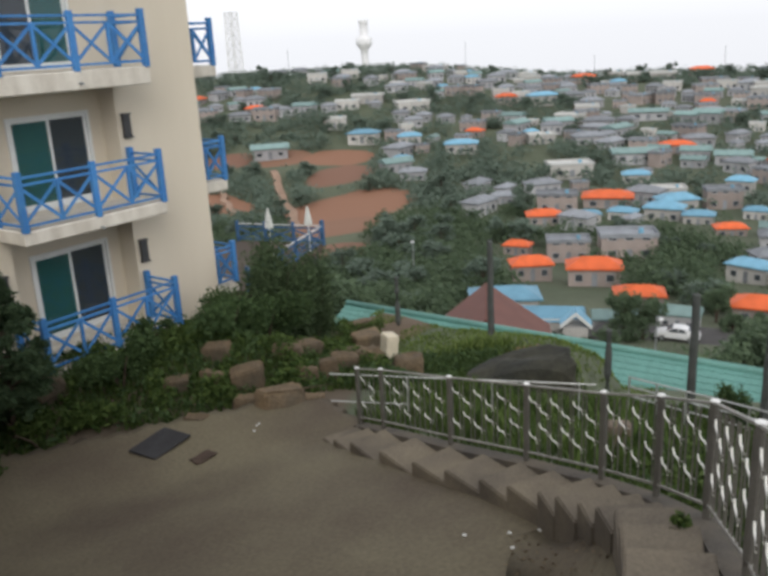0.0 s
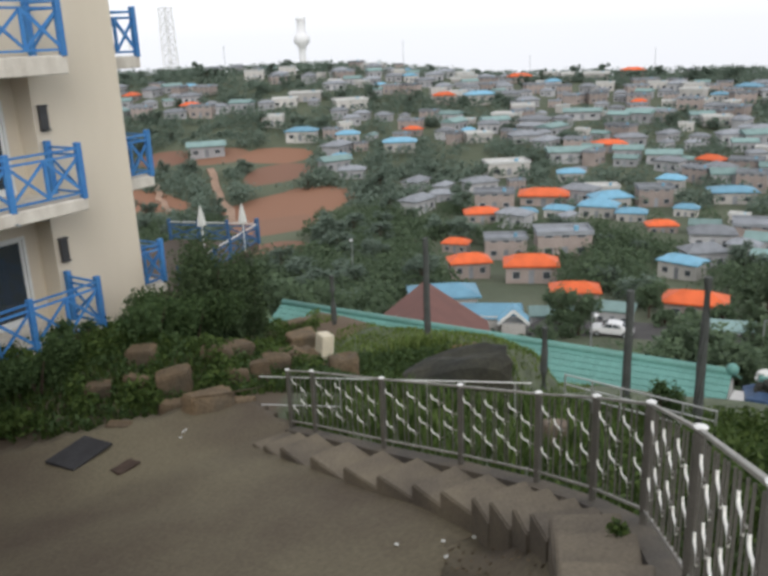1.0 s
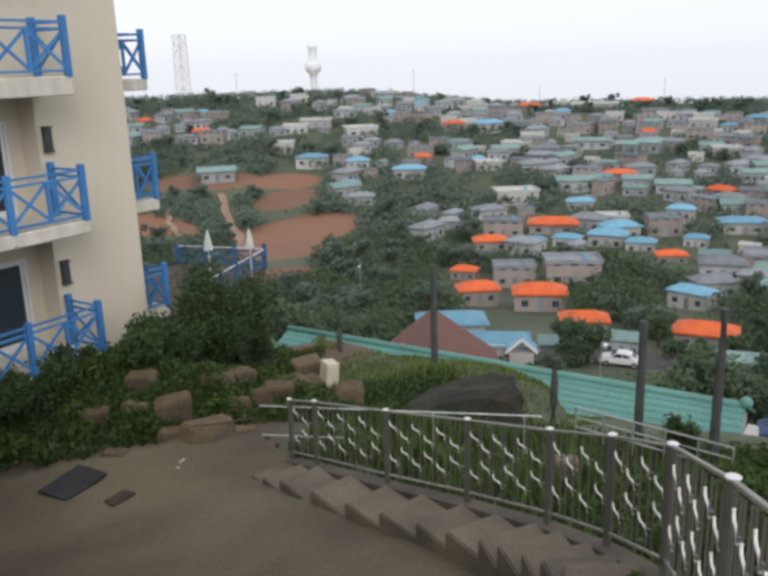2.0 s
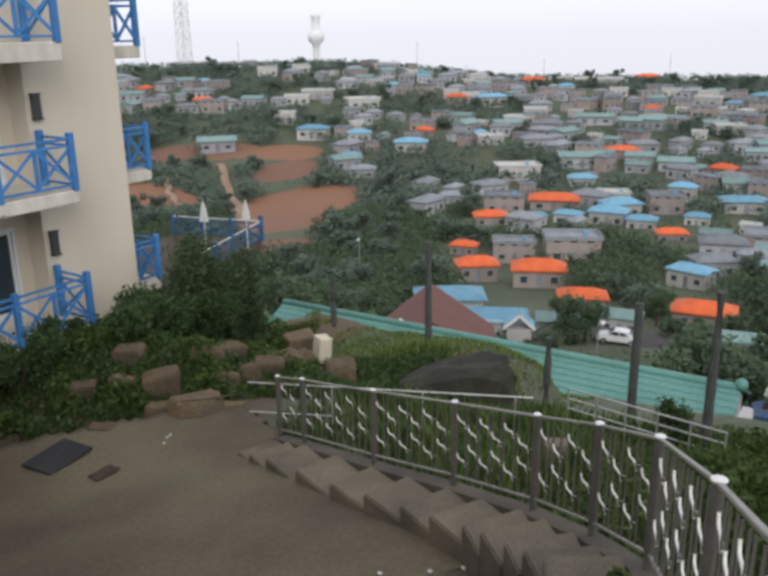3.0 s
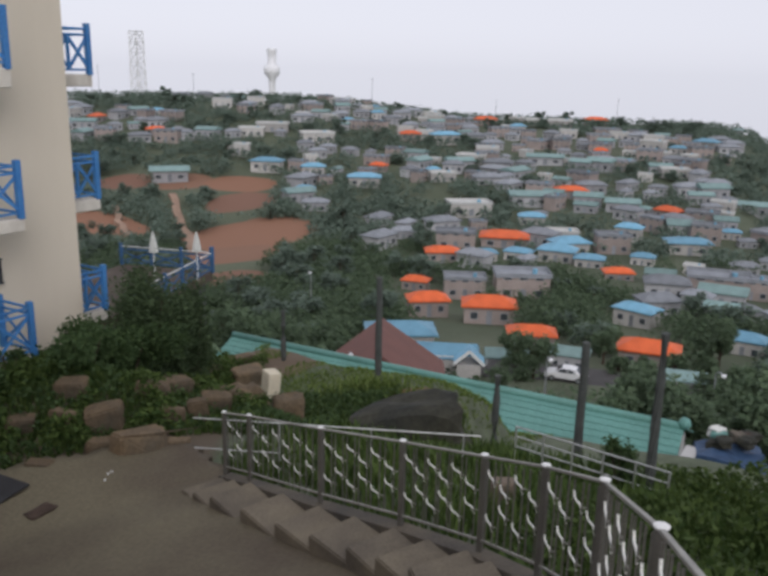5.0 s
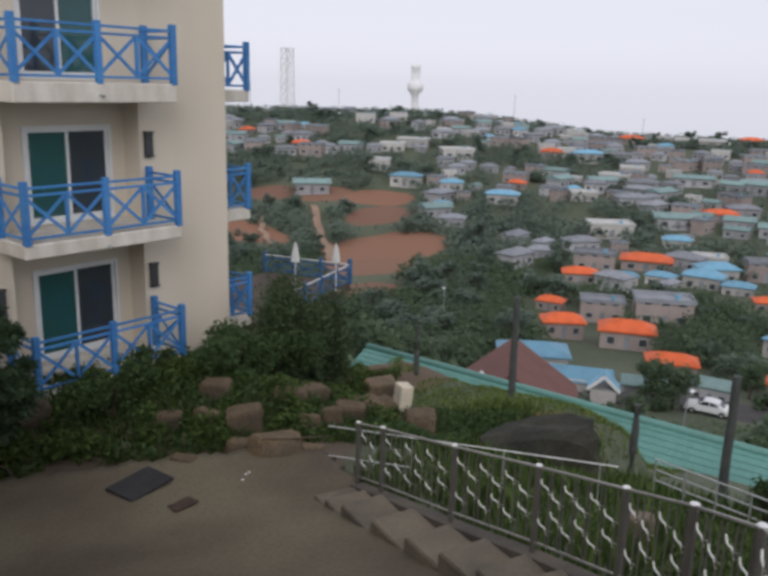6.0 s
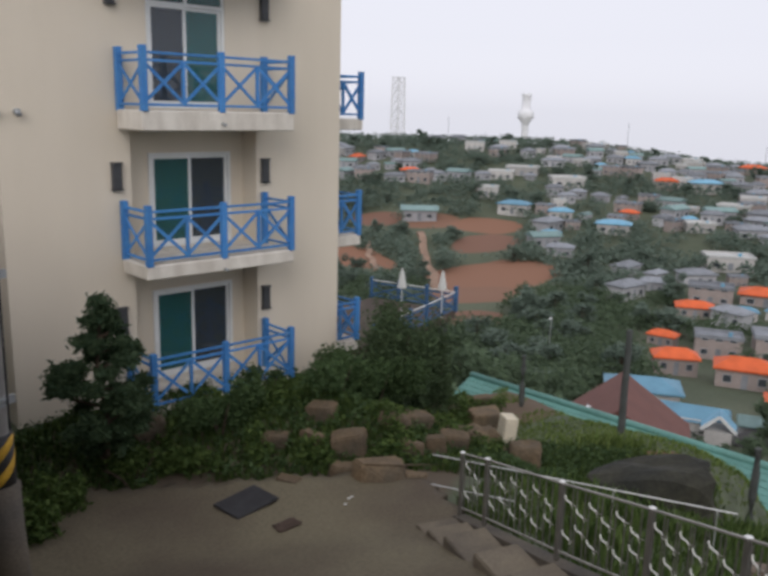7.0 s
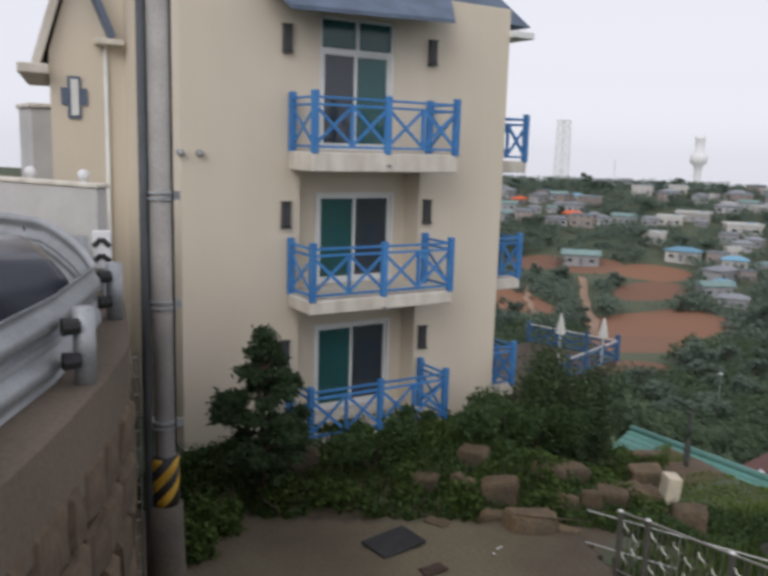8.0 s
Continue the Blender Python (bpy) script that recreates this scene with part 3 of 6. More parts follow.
def build_guard_rail():
    g = thing("guard_rail", -0.4, 4.1, 4.43, "galvanised double-beam guard rail with black reflectors bending round the road's edge", "guard rail")
    line = [(-2.0, 1.05), (-1.6, 2.0), (-1.12, 2.95), (-0.61, 3.83), (-0.1, 5.0), (0.0, 5.73), (0.09, 6.61), (0.15, 7.73), (0.16, 8.8), (-0.1, 9.6), (-0.75, 10.3), (-1.7, 11.0)]
    pts = []
    for k in range(len(line) * 5 - 4):
        i, f = divmod(k, 5)
        a, b = line[i], line[min(i + 1, len(line) - 1)]
        pts.append((a[0] + (b[0] - a[0]) * f / 5 + 0.4, a[1] + (b[1] - a[1]) * f / 5 - 4.1))
    prof = [(0.02, -0.155), (0.055, -0.12), (0.055, -0.075), (0.0, -0.03), (0.0, 0.03), (0.055, 0.075), (0.055, 0.12), (0.02, 0.155)]
    for lift in (0.12, 0.38):
        bm = bmesh.new()
        rows = []
        for i, p in enumerate(pts):
            d = Vector(pts[min(i + 1, len(pts) - 1)]) - Vector(pts[max(i - 1, 0)])
            s = Vector((d.y, -d.x)).normalized()
            rows.append([bm.verts.new((p[0] - s.x * (o + 0.02), p[1] - s.y * (o + 0.02), lift + h)) for o, h in prof])
        for a, b in zip(rows, rows[1:]):
            for k in range(len(prof) - 1):
                bm.faces.new((a[k], a[k + 1], b[k + 1], b[k]))
        o = part("beam", bm, M["galvanised"], g, "", True)
        so = o.modifiers.new("thick", "SOLIDIFY")
        so.thickness = 0.006
    for x, y in ((-1.37, 2.2), (-0.49, 3.8), (0.12, 5.55), (0.27, 7.5), (0.12, 9.35), (-1.1, 10.75)):
        bm = tube(bmesh.new(), [(x + 0.4, y - 4.1, -0.05), (x + 0.4, y - 4.1, 0.46)], 0.068, 14)
        p = part("post", bm, M["galvanised"], g, "", True)
        for h in (0.15, 0.36):
            bm = bmesh.new()
            bmesh.ops.create_cone(bm, cap_ends=True, segments=10, radius1=0.055, radius2=0.045, depth=0.10, matrix=Matrix.Translation((x + 0.31, y - 4.16, h)) @ Euler((0, math.pi / 2, 0)).to_matrix().to_4x4())
            part("spacer", bm, M["black"], p, "black rubber spacer")
    # chevron plate on the bend
    s = thing("chevron_sign", 0.26, 6.55, 4.42, "small black and white chevron plate by the guard rail", "sign", turn=-20)
    bm = box(bmesh.new(), (0, 0, 0.45), (0.17, 0.02, 0.36), bevel=0.01)
    plate = part("plate", bm, M["white_paint"], s)
    bm = bmesh.new()
    for sx in (-1, 1):
        span(bm, (0.075 * sx, -0.014, 0.34), (0, -0.014, 0.40), 0.006, 0.05)
        span(bm, (0.075 * sx, -0.014, 0.48), (0, -0.014, 0.55), 0.006, 0.05)
    part("stripe", bm, M["black"], s, "black chevron stripes")
    bm = tube(bmesh.new(), [(0, 0.03, -0.05), (0, 0.03, 0.6)], 0.02)
    part("stem", bm, M["galvanised"], s)


build_guard_rail()


def build_parapet():
    """A white wall with round lamps where the road meets the house."""
    w = thing("parapet_wall", 1.62, 12.4, 4.12, "pale grey rendered boundary wall with round white lamps", "wall")
    dx, dy = -4.8, 9.0
    part("wall", span(bmesh.new(), (0, 0, 0.42), (dx, dy, 0.42), 0.2, 1.1, 0.01), M["pale_render"], w)
    part("coping", span(bmesh.new(), (0.02, -0.04, 1.01), (dx - 0.02, dy + 0.04, 1.01), 0.28, 0.08, 0.02), M["slab"], w)
    for f in (0.04, 0.17, 0.31, 0.55):
        bm = bmesh.new()
        bmesh.ops.create_uvsphere(bm, u_segments=14, v_segments=8, radius=0.10, matrix=Matrix.Translation((dx * f, dy * f, 1.16)))
        bmesh.ops.create_cone(bm, cap_ends=True, segments=10, radius1=0.05, radius2=0.05, depth=0.1, matrix=Matrix.Translation((dx * f, dy * f, 1.06)))
        part("globe", bm, M["white_paint"], w, "round white lamp globe", True)
    b = thing("outbuilding", 2.95, 24.6, 4.0, "small plain grey concrete block building behind the wall", "building")
    part("wall", box(bmesh.new(), (0, 0, 1.2), (1.2, 2, 2.9), bevel=0.03), M["pale_render"], b)
    part("roof", box(bmesh.new(), (0, 0, 2.72), (1.35, 2.2, 0.12), bevel=0.02), M["slab"], b)


M["pale_render"] = material("pale_render", (0.55, 0.54, 0.52), 0.9, 0.15, 1.0, 40, 0.15)
build_parapet()


# ---- vehicles ----
def build_car(name, x, y, z, turn, paint, label, group=""):
    car = thing(name, x, y, z, label, "car", group, turn)
    W = 1.75
    prof = [(-2.15, 0.35), (-2.13, 0.75), (-2.0, 0.92), (-1.55, 0.96), (-1.05, 1.36), (-0.5, 1.46), (0.35, 1.44), (1.0, 1.02), (1.85, 0.86), (2.12, 0.66), (2.15, 0.35)]
    bm = bmesh.new()
    cols = []
    for yy, shrink in ((-W / 2, 0.96), (-W / 2 + 0.10, 1.0), (0, 1.01), (W / 2 - 0.10, 1.0), (W / 2, 0.96)):
        ring = []
        for px, pz in prof:
            inw = 0.16 if pz > 1.0 else 0.0
            yv = yy * (1 - inw) if abs(yy) > 0.5 else yy
            ring.append(bm.verts.new((px * shrink, yv, pz * (shrink if pz > 0.5 else 1))))
        cols.append(ring)
    for a, b in zip(cols, cols[1:]):
        for k in range(len(prof)):
            bm.faces.new((a[k], a[(k + 1) % len(prof)], b[(k + 1) % len(prof)], b[k]))
    bm.faces.new(cols[0])
    bm.faces.new(cols[-1][::-1])
    bmesh.ops.recalc_face_normals(bm, faces=bm.faces[:])
    body = part("body", bm, paint, car, "", True)
    es = body.modifiers.new("edge", "BEVEL")
    es.width, es.segments, es.limit_method = 0.05, 2, "ANGLE"
    for sgn in (-1, 1):
        for a, b, c, d in (((-1.0, 1.30), (-0.2, 1.38), (-0.2, 1.0), (-1.35, 1.0)), ((-0.12, 1.38), (0.38, 1.36), (0.85, 1.02), (-0.12, 1.0))):
            bm = bmesh.new()
            vs = []
            for px, pz in (a, b, c, d):
                inw = (W / 2) * (0.855 if pz > 1.05 else 0.885)
                vs.append(bm.verts.new((px, sgn * (inw + 0.012), pz)))
            f = bm.faces.new(vs)
            r = bmesh.ops.extrude_face_region(bm, geom=[f])
            for v in r["geom"]:
                if isinstance(v, bmesh.types.BMVert):
                    v.co.y -= sgn * 0.03
            bmesh.ops.recalc_face_normals(bm, faces=bm.faces[:])
            part("side_window", bm, M["glass"], car, "dark side window")
    for (ax, az), (bx, bz), nm in (((-1.52, 1.0), (-1.08, 1.36), "rear_window"), ((0.97, 1.06), (0.42, 1.44), "windscreen")):
        bm = span(bmesh.new(), (ax, 0, az + 0.012), (bx, 0, bz + 0.012), 1.32, 0.03, 0.008)
        part(nm, bm, M["glass"], car, "dark glass")
    for sx in (-1.35, 1.35):
        for sgn in (-1, 1):
            bm = bmesh.new()
            bmesh.ops.create_cone(bm, cap_ends=True, segments=20, radius1=0.31, radius2=0.31, depth=0.2, matrix=Matrix.Translation((sx, sgn * 0.8, 0.31)) @ Euler((math.pi / 2, 0, 0)).to_matrix().to_4x4())
            wheel = part("wheel", bm, M["rubber"], car)
            bm = bmesh.new()
            bmesh.ops.create_cone(bm, cap_ends=True, segments=14, radius1=0.19, radius2=0.16, depth=0.03, matrix=Matrix.Translation((sx, sgn * 0.905, 0.31)) @ Euler((math.pi / 2, 0, 0)).to_matrix().to_4x4())
            part("rim", bm, M["galvanised"], wheel)
    for sgn in (-1, 1):
        bm = box(bmesh.new(), (-2.02, sgn * 0.66, 0.72), (0.06, 0.26, 0.10), bevel=0.02)
        part("tail_light", bm, M["red_lens"], car, "red tail light")
        bm = box(bmesh.new(), (2.04, sgn * 0.64, 0.68), (0.1, 0.3, 0.12), bevel=0.03)
        part("headlight", bm, M["white_paint"], car, "clear headlight")
    bm = box(bmesh.new(), (-2.14, 0, 0.46), (0.08, 1.6, 0.18), bevel=0.03)
    part("bumper", bm, paint, car)
    return car


build_car("car", -2.45, 5.75, 4.12, 178, M["car_paint"], "dark blue-grey saloon car parked behind the guard rail")


# ---- the utility pole ----
def build_pole():
    p = thing("utility_pole", 1.36, 8.34, -0.5, "grey concrete utility pole with yellow and black striped foot", "utility pole")
    bm = tube(bmesh.new(), [(0, 0, 0), (0, 0, 4.5), (-0.02, 0, 11.5)], 0.155, 20, 0.125)
    part("shaft", bm, M["pole_concrete"], p, "", True)
    for z in (2.95, 4.45, 5.75):
        bm = bmesh.new()
        for dz in (-0.035, 0.035):
            bmesh.ops.create_cone(bm, cap_ends=True, segments=20, radius1=0.165, radius2=0.165, depth=0.03, matrix=Matrix.Translation((-0.005, 0, z + dz)))
        box(bm, (0.17, -0.05, z), (0.08, 0.05, 0.1))
        part("band", bm, M["galvanised"], p, "metal band")
    # striped sleeve: each stripe winds round the foot
    bm = bmesh.new()
    bmesh.ops.create_cone(bm, cap_ends=True, segments=24, radius1=0.168, radius2=0.168, depth=0.62, matrix=Matrix.Translation((0, 0, 2.22)))
    sleeve = part("sleeve", bm, M["black"], p, "black sleeve with yellow stripes", True)
    for s in range(3):
        bm = bmesh.new()
        rows = []
        for k in range(15):
            a = -3.4 + 3.6 * k / 14
            z = 1.67 + 0.30 * s + 0.62 * k / 14
            z0, z1 = max(1.912, z), min(2.528, z + 0.15)
            if z1 <= z0:
                continue
            rows.append([bm.verts.new((0.172 * math.cos(a), 0.172 * math.sin(a), zz)) for zz in (z0, z1)])
        for a, b in zip(rows, rows[1:]):
            bm.faces.new((a[0], b[0], b[1], a[1]))
        o = part("stripe", bm, M["yellow"], sleeve, "yellow stripe", True)
        so = o.modifiers.new("thick", "SOLIDIFY")
        so.thickness = 0.004
    bm = tube(bmesh.new(), [(0.02, -0.02, -0.2), (0, 0, 0.9), (0, 0, 1.89)], 0.27, 18, 0.21)
    part("base", bm, M["kerb"], p, "rough dark concrete base", True)
    # dark cable duct against the pole
    bm = tube(bmesh.new(), [(-0.2, 0.02, 0.2), (-0.19, 0.02, 11)], 0.055, 10)
    part("duct", bm, M["duct"], p, "dark cable duct", True)
    bm = tube(bmesh.new(), [(0.1, -0.13, 2.6), (0.1, -0.12, 8)], 0.014, 8)
    part("earth_cable", bm, M["black"], p, "thin dark cable")
    lad = thing("wall_ladder", 1.05, 8.75, -0.4, "narrow pale steel ladder on the retaining wall", "ladder")
    for sx in (-0.12, 0.12):
        bm = tube(bmesh.new(), [(sx, 0, 0), (sx, 0, 3.7)], 0.012, 6)
        part("stile", bm, M["galvanised"], lad)
    for k in range(15):
        bm = tube(bmesh.new(), [(-0.12, 0, 0.25 + k * 0.24), (0.12, 0, 0.25 + k * 0.24)], 0.012, 6)
        part("rung", bm, M["rail_pipe"], lad)


build_pole()


# ---- the guest house ----
def railing_panel(balcony, a, b, z):
    """Blue timber railing between two posts: two rails, a bottom rail and crossed braces."""
    a, b = Vector((*a, z)), Vector((*b, z))
    for h, t in ((0.99, 0.045), (0.86, 0.045), (0.10, 0.045)):
        up = Vector((0, 0, h))
        part("rail", span(bmesh.new(), a + up, b + up, 0.045, t, 0.004), M["blue_wood"], balcony)
    n = max(1, round((b - a).length / 0.72))
    for k in range(n):
        p, q = a.lerp(b, k / n), a.lerp(b, (k + 1) / n)
        off = Vector((-(b - a).y, (b - a).x, 0)).normalized() * 0.012
        part("brace", span(bmesh.new(), p + Vector((0, 0, 0.12)) + off, q + Vector((0, 0, 0.84)) + off, 0.02, 0.06), M["blue_wood"], balcony)
        part("brace", span(bmesh.new(), p + Vector((0, 0, 0.84)) - off, q + Vector((0, 0, 0.12)) - off, 0.02, 0.06), M["blue_wood"], balcony)
        if k:
            part("upright", box(bmesh.new(), p + Vector((0, 0, 0.48)), (0.06, 0.06, 0.76), bevel=0.004), M["blue_wood"], balcony)


def build_balcony(house, x0, x1, y0, y1, z, mids=(), sides=("front", "left", "right"), thick=0.27):
    bm = bmesh.new()
    box(bm, ((x0 + x1) / 2, (y0 + y1) / 2, z - thick / 2), (x1 - x0 + 0.12, y1 - y0 + 0.06, thick), bevel=0.02)
    bal = part("balcony", bm, M["slab"], house, "cream concrete balcony with blue timber railing")
    corners = {"front": ((x0, y0), (x1, y0)), "left": ((x0, y1), (x0, y0)), "right": ((x1, y0), (x1, y1))}
    spots = set()
    for s in sides:
        spots |= set(corners[s])
    for x, y in sorted(spots):
        part("post", box(bmesh.new(), (x, y, z + 0.545), (0.12, 0.12, 1.13), bevel=0.008), M["blue_wood"], bal)
    front = [(x0, y0)] + [(m, y0) for m in mids] + [(x1, y0)]
    for m in mids:
        part("post", box(bmesh.new(), (m, y0, z + 0.53), (0.12, 0.10, 1.10), bevel=0.008), M["blue_wood"], bal)
    for s in sides:
        if s == "front":
            for a, b in zip(front, front[1:]):
                railing_panel(bal, a, b, z)
        else:
            railing_panel(bal, *corners[s], z)
    return bal


def sliding_door(house, x0, x1, y, z0, z1, transom=0.0):
    """A two-leaf sliding door in a white frame."""
    bm = bmesh.new()
    w = 0.06
    for cx, cz, sx, sz in (((x0 + w / 2), (z0 + z1) / 2, w, z1 - z0), ((x1 - w / 2), (z0 + z1) / 2, w, z1 - z0), ((x0 + x1) / 2, z1 - w / 2, x1 - x0 - 2 * w, w), ((x0 + x1) / 2, z0 + w / 2, x1 - x0 - 2 * w, w)):
        box(bm, (cx, y, cz), (sx, 0.12, sz))
    door = part("sliding_door", bm, M["white_frame"], house, "white framed sliding glass door")
    mid = (x0 + x1) / 2 - 0.03
    for i, (a, b) in enumerate(((x0 + w, mid + 0.03), (mid - 0.03, x1 - w))):
        yy = y - 0.025 + 0.05 * i
        bm = bmesh.new()
        for cx, cz, sx, sz in ((a + 0.03, (z0 + z1) / 2, 0.06, z1 - z0 - 2 * w), (b - 0.03, (z0 + z1) / 2, 0.06, z1 - z0 - 2 * w), ((a + b) / 2, z1 - w - 0.03, b - a - 0.12, 0.06), ((a + b) / 2, z0 + w + 0.04, b - a - 0.12, 0.08)):
            box(bm, (cx, yy, cz), (sx, 0.04, sz))
        part("leaf_frame", bm, M["white_frame"], door)
        bm = box(bmesh.new(), ((a + b) / 2, yy, (z0 + z1) / 2), (b - a - 0.11, 0.012, z1 - z0 - 0.2))
        pane = part("pane", bm, M["teal_glass" if (i == 0) != (transom > 0) else "glass"], door, "tinted glass pane")
        if (i == 0) != (transom > 0):
            bm = bmesh.new()
            n = 36
            vs = [[bm.verts.new((a + (b - a) * k / n, y + 0.16 + 0.025 * math.sin(k * 1.9), zz)) for zz in (z0 + 0.05, z1 - 0.05)] for k in range(n + 1)]
            for p, q in zip(vs, vs[1:]):
                bm.faces.new((p[0], q[0], q[1], p[1]))
            cu = part("curtain", bm, M["curtain"], door, "teal curtain behind the pane", True)
            so = cu.modifiers.new("thick", "SOLIDIFY")
            so.thickness = 0.004
    if transom:
        bm = bmesh.new()
        for cx, cz, sx, sz in ((x0 + 0.03, z1 + transom / 2, 0.06, transom), (x1 - 0.03, z1 + transom / 2, 0.06, transom), ((x0 + x1) / 2, z1 + transom / 2, 0.06, transom), ((x0 + x1) / 2, z1 + transom - 0.03, x1 - x0, 0.06)):
            box(bm, (cx, y, cz), (sx, 0.1, sz))
        tr = part("transom", bm, M["white_frame"], house, "fixed light over the door")
        for a, b in ((x0 + 0.05, (x0 + x1) / 2 - 0.03), ((x0 + x1) / 2 + 0.03, x1 - 0.05)):
            part("pane", box(bmesh.new(), ((a + b) / 2, y, z1 + transom / 2), (b - a, 0.012, transom - 0.05)), M["teal_glass"], tr)


def wall_lamp(house, x, y, z):
    bm = box(bmesh.new(), (x, y - 0.05, z), (0.18, 0.10, 0.46), bevel=0.012)
    box(bm, (x, y - 0.06, z + 0.245), (0.20, 0.13, 0.03))
    box(bm, (x, y - 0.06, z - 0.245), (0.20, 0.13, 0.03))
    part("wall_lamp", bm, M["lamp_black"], house, "black up-and-down wall lamp")


HX0, HX1, HY, HTOP = 3.24, 10.76, 13.35, 8.95
LEVELS = (0.17, 2.96, 5.75)


def build_house():
    h = thing("guest_house", 0, 0, 0, "cream rendered guest house with blue timber balconies", "house")
    # front wall round a niche two storeys high
    nx0, nx1, depth = 5.62, 8.47, 0.55
    dx0, dx1, dz1 = 6.03, 7.74, 8.36
    by = HY + depth
    ox0, ox1 = 6.25, 8.15
    front = [((HX0 + nx0) / 2, (HTOP - 1) / 2, nx0 - HX0, HTOP + 1), ((HX1 + nx1) / 2, (HTOP - 1) / 2, HX1 - nx1, HTOP + 1),
             ((nx0 + dx0) / 2, (5.42 + HTOP) / 2, dx0 - nx0, HTOP - 5.42), ((nx1 + dx1) / 2, (5.42 + HTOP) / 2, nx1 - dx1, HTOP - 5.42),
             ((dx0 + dx1) / 2, (dz1 + HTOP) / 2, dx1 - dx0, HTOP - dz1), ((dx0 + dx1) / 2, 5.60, dx1 - dx0, 0.36)]
    for x, z, w, t in front:
        part("wall", box(bmesh.new(), (x, HY + 0.15, z), (w, 0.3, t)), M["stucco"], h)
    # niche: back wall with door openings, side cheeks
    back = [((nx0 - 0.3 + ox0) / 2, 2.45, ox0 - nx0 + 0.3, 5.9), ((nx1 + 0.3 + ox1) / 2, 2.45, nx1 + 0.3 - ox1, 5.9),
            ((ox0 + ox1) / 2, -0.15, ox1 - ox0, 0.7), ((ox0 + ox1) / 2, 2.55, ox1 - ox0, 0.9), ((ox0 + ox1) / 2, 5.16, ox1 - ox0, 0.52)]
    for x, z, w, t in back:
        part("niche_wall", box(bmesh.new(), (x, by + 0.1, z), (w, 0.2, t)), M["stucco"], h)
    for x in (nx0 - 0.1, nx1 + 0.1):
        part("niche_wall", box(bmesh.new(), (x, HY + 0.425, 2.2), (0.2, 0.25, 6.4)), M["stucco"], h)
    # other walls, close the block
    for c, d in (((HX1 - 0.15, 17.85, (HTOP - 4) / 2), (0.3, 8.4, HTOP + 4)), ((HX0 + 0.15, 16.0, (HTOP - 1) / 2), (0.3, 4.7, HTOP + 1)), (((HX0 + HX1) / 2, 22.2, (HTOP - 4) / 2), (HX1 - HX0, 0.3, HTOP + 4))):
        part("wall", box(bmesh.new(), c, d), M["stucco"], h)
    # room floors and back wall, with indoor dimness put into their dark colour
    bm = bmesh.new()
    for z in LEVELS:
        box(bm, ((HX0 + HX1) / 2, 17.9, z - 0.12), (HX1 - HX0 - 0.6, 8.0, 0.2))
    box(bm, ((HX0 + HX1) / 2, 16.6, 4.4), (HX1 - HX0 - 0.6, 0.1, 8.8))
    part("inner_wall", bm, M["dark_room"], h, "inner walls behind the glass, coloured dark as dim rooms")
    for z, zt in ((LEVELS[0], 2.1), (LEVELS[1], 4.90)):
        sliding_door(h, ox0, ox1, by + 0.02, z + 0.03, zt)
    sliding_door(h, dx0, dx1, HY + 0.08, 5.78, 7.75, 0.6)
    for i, z in enumerate(LEVELS):
        build_balcony(h, 5.40, 8.60, 12.30, 13.24, z, mids=(6.98,), thick=0.36 if i == 2 else 0.27)
        if i < 2:
            bm = box(bmesh.new(), ((nx0 + nx1) / 2, HY + 0.28, z - 0.135), (nx1 - nx0 - 0.01, 0.54, 0.262))
            part("niche_floor", bm, M["slab"], h)
        for x in (5.31, 8.66):
            wall_lamp(h, x, HY, (1.74, 4.52, 7.84)[i])
    bm = box(bmesh.new(), ((nx0 + nx1) / 2, HY + 0.43, 5.55), (nx1 - nx0 - 0.01, 0.24, 0.26))
    part("niche_floor", bm, M["slab"], h)
    # balconies on the far side wall
    for z in (0.05, 2.78, 5.62):
        build_balcony(h, 10.80, 11.92, 13.95, 16.6, z, sides=("front", "right"))
    # drip stains end in small spouts
    for z in LEVELS[1:]:
        bm = tube(bmesh.new(), [(6.98, 12.35, z - 0.22), (6.98, 12.17, z - 0.24)], 0.03, 8)
        part("spout", bm, M["galvanised"], h, "small drain spout")
    for x in (3.22, 3.58):
        bm = tube(bmesh.new(), [(x, HY + 0.05, 5.68), (x, HY - 0.1, 5.68), (x, HY - 0.13, 5.62)], 0.055, 10)
        part("vent", bm, M["galvanised"], h, "small round vent hood", True)
    # shingled canopy over the upper door
    bm = bmesh.new()
    vs = [bm.verts.new(v) for v in ((4.95, 12.35, 8.22), (8.5, 12.35, 8.32), (9.1, 13.36, 8.95), (4.6, 13.36, 8.95), (4.95, 12.35, 8.30), (8.5, 12.35, 8.40), (9.1, 13.36, 9.05), (4.6, 13.36, 9.05))]
    for f in ((0, 3, 2, 1), (4, 5, 6, 7), (0, 1, 5, 4), (1, 2, 6, 5), (3, 0, 4, 7), (2, 3, 7, 6)):
        bm.faces.new([vs[i] for i in f])
    part("canopy", bm, M["slate_roof"], h, "blue-grey shingled canopy")
    # roof with boxed eaves
    bm = bmesh.new()
    e, z0 = 0.62, 8.62
    vs = [bm.verts.new(v) for v in ((HX0, HY + 0.02, HTOP), (HX1 + e, HY + 0.02, z0), (HX1 + e, 22.4, z0), (HX0, 22.4, HTOP), (5.5, 16, 12.4), (8.0, 16, 12.4), (8.0, 20, 12.4), (5.5, 20, 12.4))]
